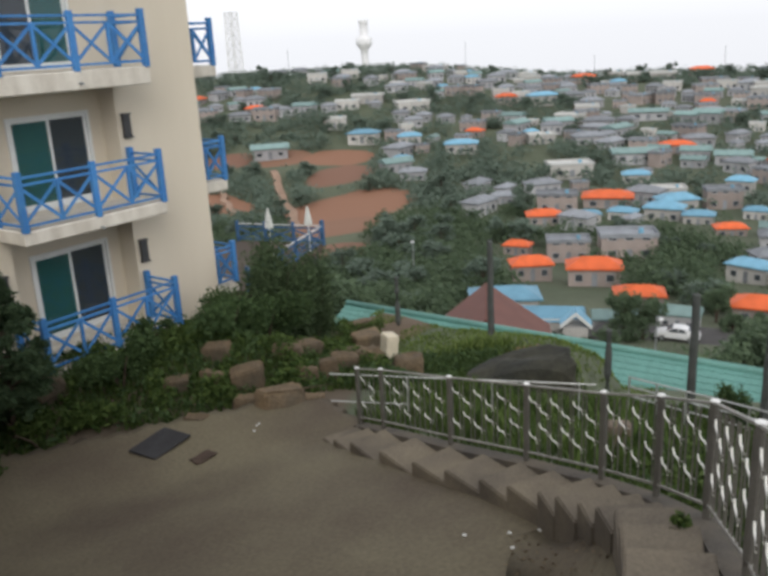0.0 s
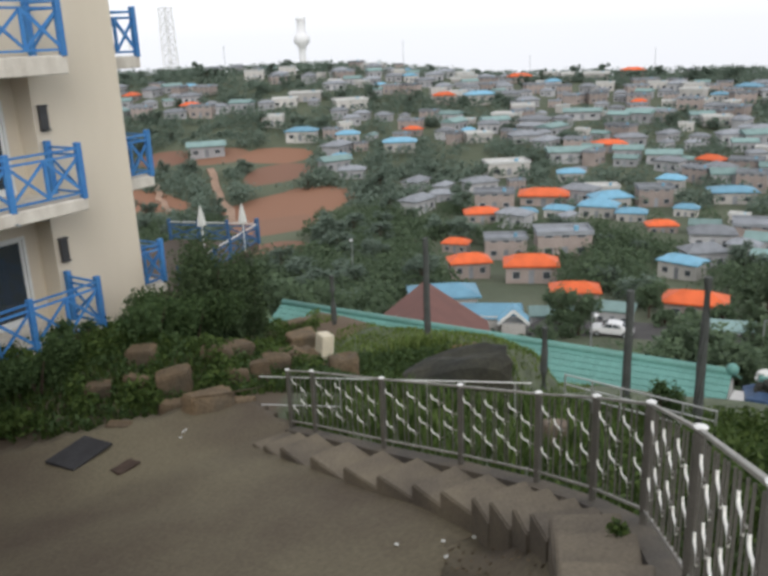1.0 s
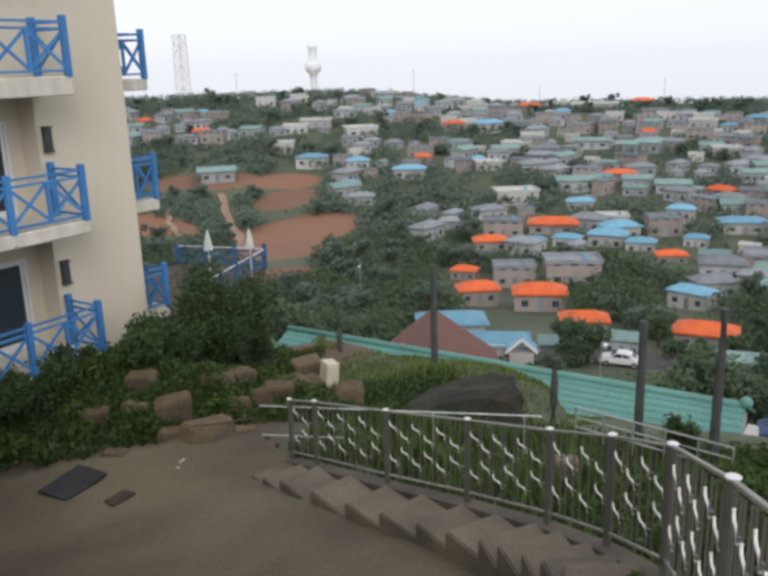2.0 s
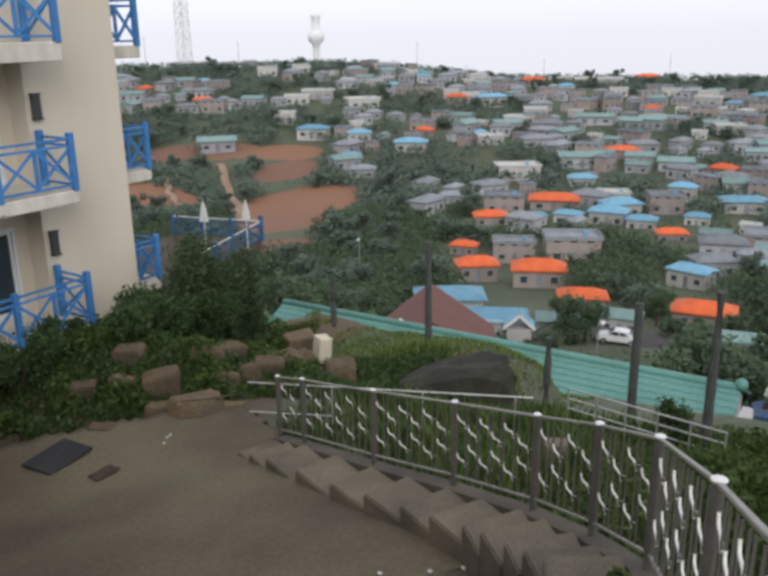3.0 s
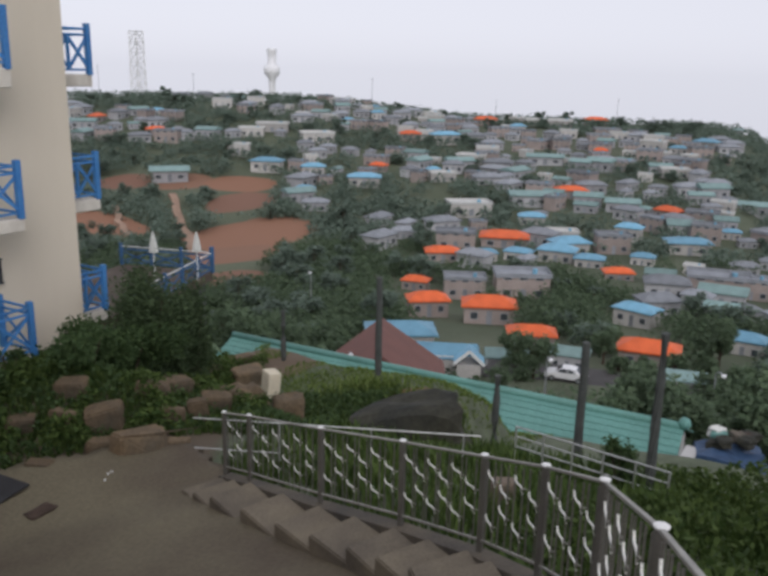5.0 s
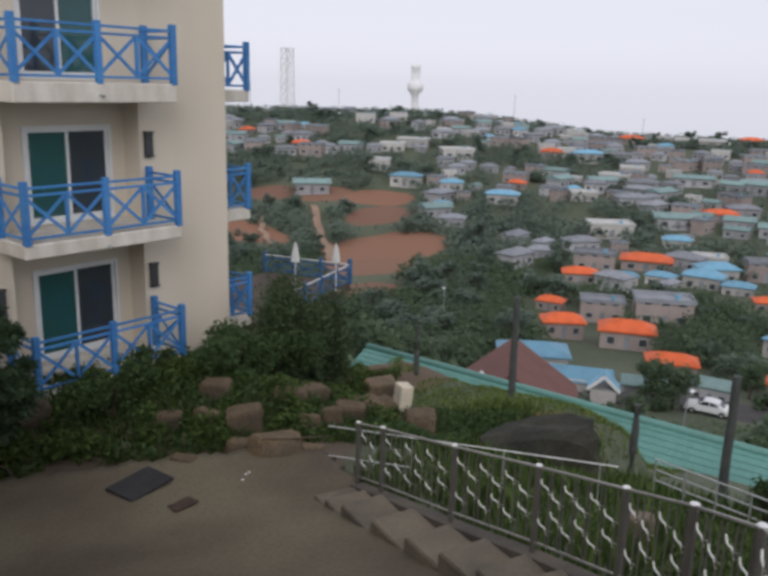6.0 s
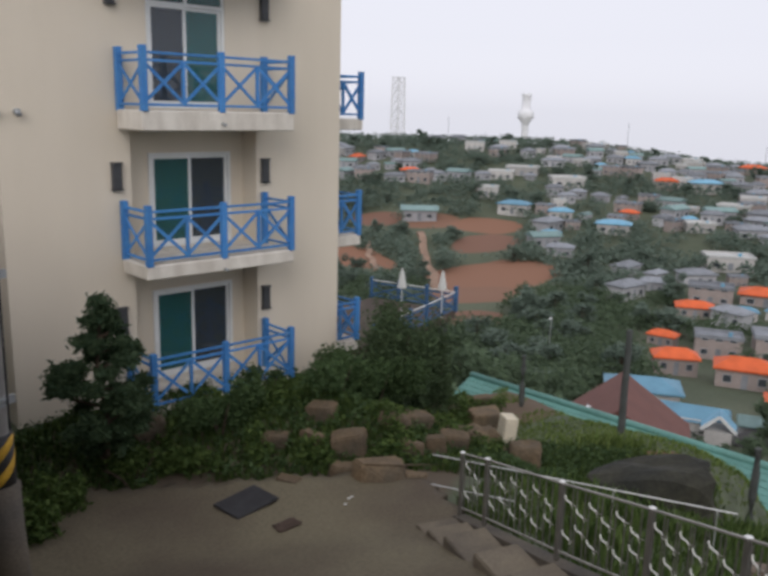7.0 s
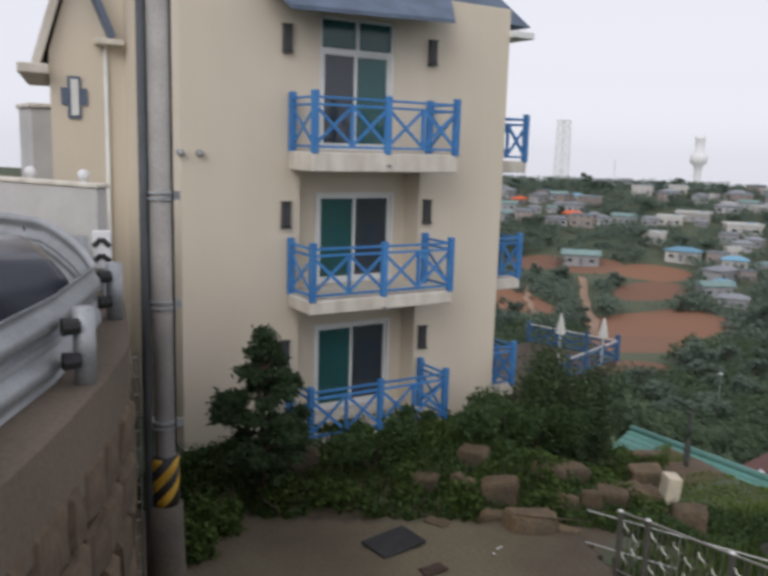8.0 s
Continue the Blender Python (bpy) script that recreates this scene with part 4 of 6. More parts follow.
    for f in ((0, 3, 2, 1), (0, 1, 5, 4), (1, 2, 6, 5), (2, 3, 7, 6), (3, 0, 4, 7), (4, 5, 6, 7)):
        bm.faces.new([vs[i] for i in f])
    part("roof", bm, M["slate_roof"], h, "blue-grey roof")
    bm = box(bmesh.new(), (HX1 + 0.30, 17.8, 8.42), (0.62, 9.2, 0.16), bevel=0.02)
    part("eave", bm, M["white_frame"], h, "white boxed eave")
    # the rear wing with its steep gable
    wy, gx0 = 17.0, 1.72

    def skew(mesh):
        for v in mesh.verts:
            v.co.x += 0.2 * (v.co.y - wy)
        return mesh
    bm = bmesh.new()
    g = [bm.verts.new(v) for v in ((gx0, wy, 0.0), (3.3, wy, 0.0), (3.3, wy, 10.9), (2.75, wy, 10.9), (gx0, wy, 7.6))]
    f = bm.faces.new(g)
    r = bmesh.ops.extrude_face_region(bm, geom=[f])
    for v in r["geom"]:
        if isinstance(v, bmesh.types.BMVert):
            v.co.y += 4.4
    bmesh.ops.recalc_face_normals(bm, faces=bm.faces[:])
    skew(bm)
    part("wing", bm, M["stucco"], h, "cream rendered rear wing with a gable")
    bm = skew(span(bmesh.new(), (1.46, wy + 1.9, 7.3), (2.75, wy + 1.9, 11.4), 4.3, 0.16))
    part("roof", bm, M["slab"], h, "pale gable verge")
    bm = skew(box(bmesh.new(), (1.42, wy + 1.9, 7.22), (0.6, 4.5, 0.2), bevel=0.02))
    part("eave", bm, M["slab"], h)
    bm = span(bmesh.new(), (2.25, wy - 0.1, 9.6), (2.95, wy - 0.1, 7.95), 0.5, 0.1)
    part("dormer_roof", bm, M["slate_roof"], h, "blue-grey shingled dormer roof")
    bm = box(bmesh.new(), (2.88, wy - 0.12, 7.85), (0.55, 0.5, 0.12), bevel=0.02)
    part("eave", bm, M["slab"], h)
    # cross-shaped window
    bm = bmesh.new()
    box(bm, (2.19, wy - 0.02, 6.70), (0.26, 0.06, 0.86))
    box(bm, (2.19, wy - 0.025, 6.72), (0.52, 0.05, 0.34))
    win = part("window", bm, M["slate_roof"], h, "cross-shaped window with blue surround")
    part("pane", box(bmesh.new(), (2.19, wy - 0.055, 6.70), (0.15, 0.02, 0.74)), M["white_frame"], win, "pale glass")
    bm = tube(bmesh.new(), [(2.83, wy - 0.06, -0.5), (2.83, wy - 0.06, 7.8)], 0.045, 8)
    part("downpipe", bm, M["white_frame"], h, "pale rainwater pipe", True)
    for z, s in ((6.95, 0.34), (4.25, 0.42)):
        bm = box(bmesh.new(), (3.22 - 0.02, 16.3 - (0.9 if z > 5 else 1.1), z), (0.1, s, s * 1.1), bevel=0.01)
        w = part("window", bm, M["white_frame"], h, "small side window")
        part("pane", box(bmesh.new(), (3.22 - 0.075, 16.3 - (0.9 if z > 5 else 1.1), z), (0.02, s - 0.08, s * 1.1 - 0.08)), M["glass"], w)


build_house()


# ---- garden: rocks, hedges, pine, weeds ----
def rock_mesh(gen, sx, sy, sz, swell=0.28):
    """A rough block: a cut cube whose faces are knocked uneven and whose edges are worn."""
    bm = bmesh.new()
    bmesh.ops.create_icosphere(bm, subdivisions=3 if sx > 0.15 else 2, radius=1.0)
    off = Vector((gen.uniform(-9, 9), gen.uniform(-9, 9), gen.uniform(-9, 9)))
    for v in bm.verts:
        c = v.co.copy()
        m = max(abs(c.x), abs(c.y), abs(c.z))
        c = c.lerp(c / m, 0.95)
        c *= 1 + swell * noise.noise(c * 1.1 + off) + 0.08 * noise.noise(c * 3.1 + off) + 0.05 * noise.noise(c * 7.3 + off)
        v.co = Vector((c.x * sx, c.y * sy, c.z * sz))
    return bm


def quarry_rock(gen, sx, sy, sz):
    """An angular split stone: a hull of uneven corners with worn edges."""
    bm = bmesh.new()
    for x in (-1, 1):
        for y in (-1, 1):
            for z in (-1, 1):
                k = gen.uniform(0.72, 1.0)
                bm.verts.new((x * sx * k, y * sy * gen.uniform(0.7, 1.0), z * sz * gen.uniform(0.75, 1.0)))
    for k in range(7):
        d = Vector((gen.gauss(0, 1), gen.gauss(0, 1), gen.gauss(0, 1))).normalized()
        bm.verts.new((d.x * sx * 1.15, d.y * sy * 1.15, d.z * sz * 1.1))
    r = bmesh.ops.convex_hull(bm, input=bm.verts[:])
    bmesh.ops.delete(bm, geom=list({v for v in r["geom_interior"] if isinstance(v, bmesh.types.BMVert)}), context="VERTS")
    bmesh.ops.bevel(bm, geom=bm.edges[:], offset=0.09 * sz, segments=2, affect="EDGES")
    return bm


def build_rocks():
    gen = random.Random(5)
    # long and flat or squarish, stacked along the bank: x, y, half length, half height
    spots = [(7.85, 9.45, 0.34, 0.27), (7.68, 8.45, 0.45, 0.3), (7.38, 9.05, 0.26, 0.16), (6.77, 10.35, 0.26, 0.17), (7.35, 9.95, 0.27, 0.19), (8.72, 8.7, 0.24, 0.2), (9.22, 8.5, 0.2, 0.3),
             (10.43, 9.05, 0.34, 0.26), (8.16, 8.05, 0.2, 0.12), (7.9, 10.35, 0.3, 0.2), (9.6, 9.6, 0.42, 0.22), (10.4, 10.1, 0.4, 0.22), (11.3, 10.5, 0.42, 0.24), (12.3, 10.5, 0.46, 0.28), (6.35, 9.35, 0.22, 0.12),
             (9.9, 8.7, 0.32, 0.24), (12.9, 10.2, 0.4, 0.28), (15.6, 12.6, 0.5, 0.3), (15.7, 14.2, 0.46, 0.26), (17.0, 14.0, 0.46, 0.24), (8.9, 9.4, 0.32, 0.22), (10.9, 9.2, 0.38, 0.26), (11.5, 9.5, 0.36, 0.3)]
    for x, y, s, h in spots:
        bm = quarry_rock(gen, s * 1.05, s * gen.uniform(0.6, 0.8), h * 1.15)
        o = link_mesh("rock", bm, M["rock"])
        o.matrix_basis = pose(x, y, land(x, y) + h * 0.35, gen.uniform(-8, 8), gen.uniform(-8, 8), -52 + gen.uniform(-24, 24))
        tagged(o, "rough brown garden rock set in the bank", "rock", "garden rocks")
    for x, y, s, h, z in ((13.42, 10.9, 0.36, 0.46, -2.28), (12.35, 8.75, 0.34, 0.5, -1.75)):
        bm = rock_mesh(gen, s, s * 0.8, h)
        o = link_mesh("rock", bm, M["rock"], None, "", True)
        o.matrix_basis = pose(x, y, z, 0, 0, gen.uniform(0, 180))
        tagged(o, "large rounded grey-brown boulder beside the pale block", "rock", "garden rocks")
    # pale block standing on the boulders
    bm = box(bmesh.new(), (0, 0, 0.46), (0.36, 0.46, 0.94), bevel=0.02)
    b = link_mesh("pale_block", bm, M["cream_stone"])
    b.matrix_basis = pose(14.55, 11.0, -2.75, 0, 6, -30)
    tagged(b, "cream upright stone block among boulders on the bank", "stone block")
    # the earth-and-rock outcrop with dark flank
    bm = rock_mesh(gen, 1.2, 0.62, 0.86, 0.2)
    o = link_mesh("rock_outcrop", bm, M["dark_rock"])
    o.matrix_basis = pose(12.85, 5.85, -1.8, 0, -14, -56)
    tagged(o, "dark earthy rock outcrop with grass on top", "rock")


build_rocks()


def foliage(name, pts, size, mat, label, category, group="", base=(0, 0, 0), stems=None, kind="", seed=1, long=1.6):
    gen = random.Random(seed)
    t = thing(name, *base, label, category, group, kind=kind)
    v, f = leaves(pts, size, gen, long)
    raw_mesh("crown", v, f, mat, t)
    if stems:
        bm = bmesh.new()
        for s in stems:
            tube(bm, s[0], s[1], 7, s[2])
        part("trunk", bm, M["bark"], t)
    return t


def bush(name, x, y, rx, ry, rz, count, size, mat, label, group, seed, lift=0.8):
    gen = random.Random(seed)
    pts = []
    lobes = max(3, int(rx * ry * 5))
    for k in range(lobes):
        a, d = gen.uniform(0, 6.28), gen.uniform(0.15, 0.8)
        c = (math.cos(a) * rx * d, math.sin(a) * ry * d, rz * (lift + gen.uniform(-0.35, 0.3)))
        pts += clump_points(gen, c, (rx * 0.55, ry * 0.55, rz * 0.6), count // lobes, 0.4)
    pts = [p for p in pts if p[2] > 0]
    stems = [([(0, 0, -0.15), (math.cos(a) * rx * 0.2, math.sin(a) * ry * 0.2, rz * 0.5), (math.cos(a) * rx * 0.45, math.sin(a) * ry * 0.45, rz * 1.1)], 0.03, 0.01) for a in (0.3, 1.8, 3.1, 4.6)]
    return foliage(name, pts, size, mat, label, "shrub", group, (x, y, land(x, y)), stems, seed=seed)


def build_garden():
    bush("hedge_shrub", 8.95, 11.1, 1.25, 1.0, 0.85, 9000, 0.055, M["leaf_dark"], "dense dark green rounded shrub before the house", "garden shrubs", 31)
    bush("hedge_shrub", 10.1, 11.2, 1.1, 1.0, 0.95, 7000, 0.055, M["leaf_dark"], "dense dark green rounded shrub at the house corner", "garden shrubs", 32)
    bush("hedge_shrub", 11.6, 12.1, 1.3, 1.0, 2.3, 12000, 0.06, M["leaf_loose"], "tall loose dark shrub beyond the house corner", "garden shrubs", 33)
    bush("hedge_shrub", 13.2, 12.4, 1.25, 1.0, 2.45, 10000, 0.065, M["leaf_loose"], "tall loose dark shrub beyond the house corner", "garden shrubs", 34)
    bush("hedge_shrub", 6.1, 11.1, 0.9, 0.8, 0.66, 8000, 0.05, M["leaf_dark"], "round clipped dark green shrub by the balcony", "garden shrubs", 35)
    bush("hedge_shrub", 7.7, 11.75, 0.55, 0.45, 0.45, 1100, 0.05, M["leaf_dark"], "thin twiggy shrub before the balcony", "garden shrubs", 36)
    bush("hedge_shrub", 2.65, 10.6, 0.75, 0.65, 0.75, 4000, 0.06, M["leaf_weed"], "overgrown green weeds by the utility pole", "garden shrubs", 37)
    bush("hedge_shrub", 12.1, 1.32, 0.42, 0.42, 0.75, 3000, 0.045, M["leaf_dark"], "small round green bush by the railing", "slope shrubs", 38)
    bush("hedge_shrub", 4.3, 11.0, 1.1, 0.7, 0.42, 5000, 0.05, M["leaf_weed"], "low spreading weeds under the pine", "garden shrubs", 39)
    # pine in tiers
    gen = random.Random(3)
    pts, stems = [], []
    stems.append(([(0, 0, -0.7), (0.05, 0.0, 0.8), (-0.05, 0.05, 1.6), (0.0, 0.0, 2.45)], 0.075, 0.02))
    tiers = [(0.1, 0.4, 3), (0.42, 0.75, 6), (0.75, 1.0, 8), (1.05, 1.05, 9), (1.38, 0.92, 8), (1.7, 0.72, 7), (2.0, 0.52, 5), (2.25, 0.34, 4), (2.45, 0.16, 2), (2.66, 0.05, 1)]
    for z, reach, n in tiers:
        for k in range(n):
            a = gen.uniform(0, 6.28)
            d = reach * gen.uniform(0.45, 0.85)
            c = (math.cos(a) * d, math.sin(a) * d, z + gen.uniform(-0.1, 0.12))
            pts += clump_points(gen, c, (0.3, 0.3, 0.2), 420, 0.2)
            stems.append(([(0, 0, z - 0.15), (c[0] * 0.5, c[1] * 0.5, z - 0.08), c], 0.028, 0.008))
    foliage("pine_tree", pts, 0.05, M["leaf_pine"], "young dark green pine with tiered branches before the house", "tree", base=(3.98, 11.35, land(3.98, 11.35) + 0.5), stems=stems, seed=9, long=2.6)


build_garden()


def blades(name, spots, height, mat, label, category, seed, wide=0.02):
    """Tufts of grass or weeds, joined: each blade is a bent strip."""
    gen = random.Random(seed)
    verts, faces = [], []
    for x, y, h in spots:
        z = land(x, y) - 0.03
        a = gen.uniform(0, 6.28)
        lean = gen.uniform(0.1, 0.55)
        hh = height * h * gen.uniform(0.6, 1.3)
        dx, dy = math.cos(a), math.sin(a)
        w = wide * gen.uniform(0.6, 1.5)
        n = len(verts)
        verts += [(x - dy * w, y + dx * w, z), (x + dy * w, y - dx * w, z), (x + dx * lean * hh * 0.4 - dy * w * 0.8, y + dy * lean * hh * 0.4 + dx * w * 0.8, z + hh * 0.65),
                  (x + dx * lean * hh * 0.4 + dy * w * 0.8, y + dy * lean * hh * 0.4 - dx * w * 0.8, z + hh * 0.65), (x + dx * lean * hh, y + dy * lean * hh, z + hh)]
        faces += [(n, n + 1, n + 3, n + 2), (n + 2, n + 3, n + 4)]
    o = raw_mesh(name, verts, faces, mat)
    tagged(o, label, category, kind="stuff")
    return o


def beyond_fence(x, y):
    """Whether a place lies outside the fence line."""
    for (ax, ay), (bx, by) in zip(FENCE, FENCE[1:]):
        if (by <= y <= ay) or (ay <= y <= by):
            f = (y - ay) / (by - ay)
            return x > ax + (bx - ax) * f + 0.15
    return y < -1.4 or (y > 6.5 and x > 7.9)


def build_weeds():
    gen = random.Random(77)
    # garden bank
    spots = []
    while len(spots) < 26000:
        x, y = gen.uniform(1.6, 14.5), gen.uniform(7.0, 13.1)
        edge = 10.95 - 0.62 * (x - 3.9) + 0.15 + 0.3 * noise.noise(Vector((x, y, 4)))
        if y > edge and (x > 7.9 or y > 8):
            k = noise.noise(Vector((x * 0.9, y * 0.9, 2)))
            if k > -0.45:
                spots.append((x, y, 0.7 + 0.9 * max(0, k)))
    blades("garden_weeds", spots, 0.26, M["leaf_weed"], "rank green weeds covering the rocky bank", "weeds", 1, 0.018)
    pts = []
    for x, y, h in spots[:16000]:
        pts.append((x, y, land(x, y) + 0.05 + gen.random() * 0.28 * h))
    v, f = leaves(pts, 0.06, gen)
    high = []
    while len(high) < 24000:
        x, y = gen.uniform(5.0, 17.5), gen.uniform(7.6, 14.8)
        if (x < 11 and y > 12.8) or y + 1.3 < (x + 1.5) * 0.77:
            continue
        k = noise.noise(Vector((x * 1.1, y * 1.1, 21)))
        if y > 11.25 - 0.62 * (x - 3.9) and x > 8.0 - (y - 7.6) * 1.2 and k > 0.02:
            high.append((x, y, land(x, y) + 0.04 + gen.random() * (0.2 + 0.6 * k)))
    v2, f2 = leaves(high, 0.07, gen)
    tagged(raw_mesh("rock_creepers", v2, f2, M["leaf_weed"]), "lighter green creeping weeds growing over the rocks", "weeds", kind="stuff")
    tagged(raw_mesh("ground_cover", v, f, M["leaf_dark"]), "low dark leafy plants between the rocks", "plants", kind="stuff")
    # grass on the plateau
    spots = []
    while len(spots) < 24000:
        x, y = gen.uniform(8.2, 22), gen.uniform(4.5, 17)
        if (x - 12) + (y - 6) * 0.5 > -3.0 and (x > 10.5 or y < 7.2) and not (((x - 13.4) / 1.0) ** 2 + ((y - 6.3) / 1.2) ** 2 < 1 and gen.random() < 0.8):
            if y > 11.8 and noise.noise(Vector((x * 0.8, y * 0.8, 6))) < 0.12:
                continue
            spots.append((x, y, 0.8 + 0.5 * noise.noise(Vector((x, y, 0)))))
    for k in range(500):
        spots.append((14.9 + gen.gauss(0, 0.25), 8.2 + gen.gauss(0, 0.5), 3.0))
    blades("bank_grass", spots, 0.12, M["leaf_grass"], "bright green grass on the bank", "grass", 2, 0.02)
    # weeds outside the fence
    spots = []
    while len(spots) < 16000:
        x, y = gen.uniform(0.8, 14), gen.uniform(-6, 7)
        if beyond_fence(x, y):
            k = noise.noise(Vector((x * 0.7, y * 0.7, 8)))
            spots.append((x, y, 0.8 + 0.9 * max(-0.3, k)))
    blades("slope_weeds", spots, 0.42, M["leaf_weed"], "tangled green weeds on the slope below the fence", "weeds", 3, 0.02)
    pts = []
    while len(pts) < 26000:
        x, y = gen.uniform(1.5, 15), gen.uniform(-8, 1.4)
        if beyond_fence(x, y) and noise.noise(Vector((x * 0.5, y * 0.5, 12))) > -0.3:
            top = 0.45 + 0.9 * (1 - smooth(-2.5, 1.2, y))
            pts.append((x, y, land(x, y) + gen.random() * top * (0.7 + 0.6 * noise.noise(Vector((x, y, 5))))))
    v, f = leaves(pts, 0.085, gen)
    tagged(raw_mesh("slope_thicket", v, f, M["leaf_weed"]), "leafy green creepers and tall weeds beyond the fence", "weeds", kind="stuff")


build_weeds()


def build_yard_things():
    bm = box(bmesh.new(), (0, 0, 0.02), (0.86, 0.62, 0.045), bevel=0.01)
    p = link_mesh("drain_cover", bm, M["iron_plate"])
    p.matrix_basis = pose(5.28, 9.05, yard_z(5.28, 9.05) + 0.02, 2, -3, 6)
    tagged(p, "black iron drain cover lying on the yard", "drain cover")
    gen = random.Random(8)
    for k in range(9):
        bm = rock_mesh(gen, 0.022, 0.018, 0.01)
        o = link_mesh("litter", bm, M["canvas"])
        x, y = gen.choice(((4.4, 1.6), (6.7, 8.1), (4.6, 2.0)))
        x, y = x + gen.uniform(-0.5, 0.5), y + gen.uniform(-0.4, 0.4)
        o.matrix_basis = pose(x, y, yard_z(x, y) + 0.02, 0, 0, gen.uniform(0, 180))
        tagged(o, "scrap of pale litter on the concrete", "litter", "litter")
    bm = rock_mesh(gen, 0.2, 0.12, 0.015)
    o = link_mesh("rust_lid", bm, M["rust"])
    o.matrix_basis = pose(5.35, 8.05, yard_z(5.35, 8.05) + 0.02)
    tagged(o, "small rusty metal lid on the yard", "lid")


def build_small_plants():
    bush("kerb_weed", *along(6.35, 0.25)[:2], 0.17, 0.15, 0.17, 500, 0.04, M["leaf_weed"], "tuft of bright weeds growing by the fence kerb", "kerb weeds", 61).location.z = along(6.35, 0.25)[2] - 0.08
    bush("kerb_weed", *along(5.7, -0.3)[:2], 0.35, 0.3, 0.3, 900, 0.05, M["leaf_weed"], "tuft of bright weeds growing by the fence kerb", "kerb weeds", 62)
    gen = random.Random(6)
    o = link_mesh("rock", rock_mesh(gen, 0.32, 0.28, 0.26), M["rock"])
    o.matrix_basis = pose(4.95, 11.85, land(4.95, 11.85) + 0.14)
    tagged(o, "rounded pale brown boulder under the pine", "rock", "garden rocks")
    o = link_mesh("tan_block", box(bmesh.new(), (0, 0, 0.32), (0.34, 0.24, 0.64), bevel=0.03), M["path_concrete"])
    o.matrix_basis = pose(8.36, 2.12, land(8.36, 2.12) - 0.1, 0, 0, -62)
    tagged(o, "tan concrete block standing behind the fence", "concrete block")


build_small_plants()
M["rust"] = material("rust", (0.07, 0.045, 0.032), 0.9, 0.3, 5, 40, 0.3)
build_yard_things()


# ---- the green-roofed house below the fence ----
def build_green_roof():
    h = thing("green_roof_house", 0, 0, 0, "long low house with a teal sheet-metal roof", "house")
    a, b = Vector((22.95, 19.3, -4.68)), Vector((23.78, 1.9, -4.77))
    d = (b - a).normalized()
    near = Vector((-d.y, d.x, 0))
    if near.x > 0:
        near = -near
    drop = math.tan(radians(24))
    length = (b - a).length
    for side, deep in ((1, 5.2), (-1, 4.0)):
        # the sheet's courses, each a stepped strip
        n = 20 if side > 0 else 10
        course = deep / n
        for k in range(n):
            bm = bmesh.new()
            w0, w1 = course * k, course * (k + 1) + 0.04
            waves = 90
            rows = []
            for i in range(waves + 1):
                p = a + d * (length * i / waves)
                lift = 0.018 * (i % 2)
                rows.append([bm.verts.new(p + near * side * w + Vector((0, 0, -w * drop + lift + e))) for w, e in ((w0, 0.0), (w1, 0.028))])
            for p, q in zip(rows, rows[1:]):
                bm.faces.new((p[0], q[0], q[1], p[1]) if side > 0 else (p[0], p[1], q[1], q[0]))
            o = part("roof_course", bm, M["teal_roof"], h)
            so = o.modifiers.new("thick", "SOLIDIFY")
            so.thickness = 0.02
    bm = tube(bmesh.new(), [a + Vector((0, 0, 0.05)), b + Vector((0, 0, 0.05))], 0.13, 10)
    part("ridge_cap", bm, M["teal_roof"], h, "", True)
    bm = bmesh.new()
    bmesh.ops.create_uvsphere(bm, u_segments=10, v_segments=6, radius=0.2, matrix=Matrix.Translation(b + Vector((0, 0, 0.16))))
    part("finial", bm, M["teal_roof"], h, "teal ridge end", True)
    inset = 0.45
    pa, pb = a + d * inset, b - d * 0.25
    for end, sgn in ((pa, 1), (pb, -1)):
        bm = bmesh.new()
        w1, w2 = 4.6, 3.5
        vs = [bm.verts.new(end + near * w + Vector((0, 0, z))) for w, z in ((w1, -w1 * drop - 0.05), (0, -0.06), (-w2, -w2 * drop - 0.05), (-w2, -6.5), (w1, -6.5))]
        f = bm.faces.new(vs)
        r = bmesh.ops.extrude_face_region(bm, geom=[f])
        for v in r["geom"]:
            if isinstance(v, bmesh.types.BMVert):
                v.co += d * 0.2 * sgn
        bmesh.ops.recalc_face_normals(bm, faces=bm.faces[:])
        part("gable_wall", bm, M["pale_render"], h, "off-white gable wall")
    for w in (4.6, -3.5):
        p, q = pa + near * w, pb + near * w
        part("wall", span(bmesh.new(), p + Vector((0, 0, -abs(w) * drop - 2.4)), q + Vector((0, 0, -abs(w) * drop - 2.4)), 0.2, 4.5), M["pale_render"], h)
    part("annex_wall", box(bmesh.new(), (22.5, 1.5, -6.3), (1.0, 0.4, 2.7), bevel=0.02), M["pale_render"], h, "off-white annex wall")
    # junk heap under a tarpaulin beside the gable
    gen = random.Random(4)
    j = thing("junk_heap", 23.3, 0.55, -6.5, "heap of junk under a blue tarpaulin beside the gable", "junk heap")
    part("tarpaulin", rock_mesh(gen, 1.1, 1.0, 1.6), M["tarp_blue"], j, "dark blue tarpaulin")
    for k in range(9):
        bm = rock_mesh(gen, 0.24, 0.2, 0.14)
        o = part("junk", bm, M[gen.choice(("rock", "dark_rock", "teal_roof", "rust", "kerb", "canvas"))], j)
        o.matrix_basis = pose(gen.uniform(-0.8, 0.8), gen.uniform(-0.6, 0.6), 1.62 + gen.uniform(0, 0.35), 0, 0, gen.uniform(0, 180))


build_green_roof()


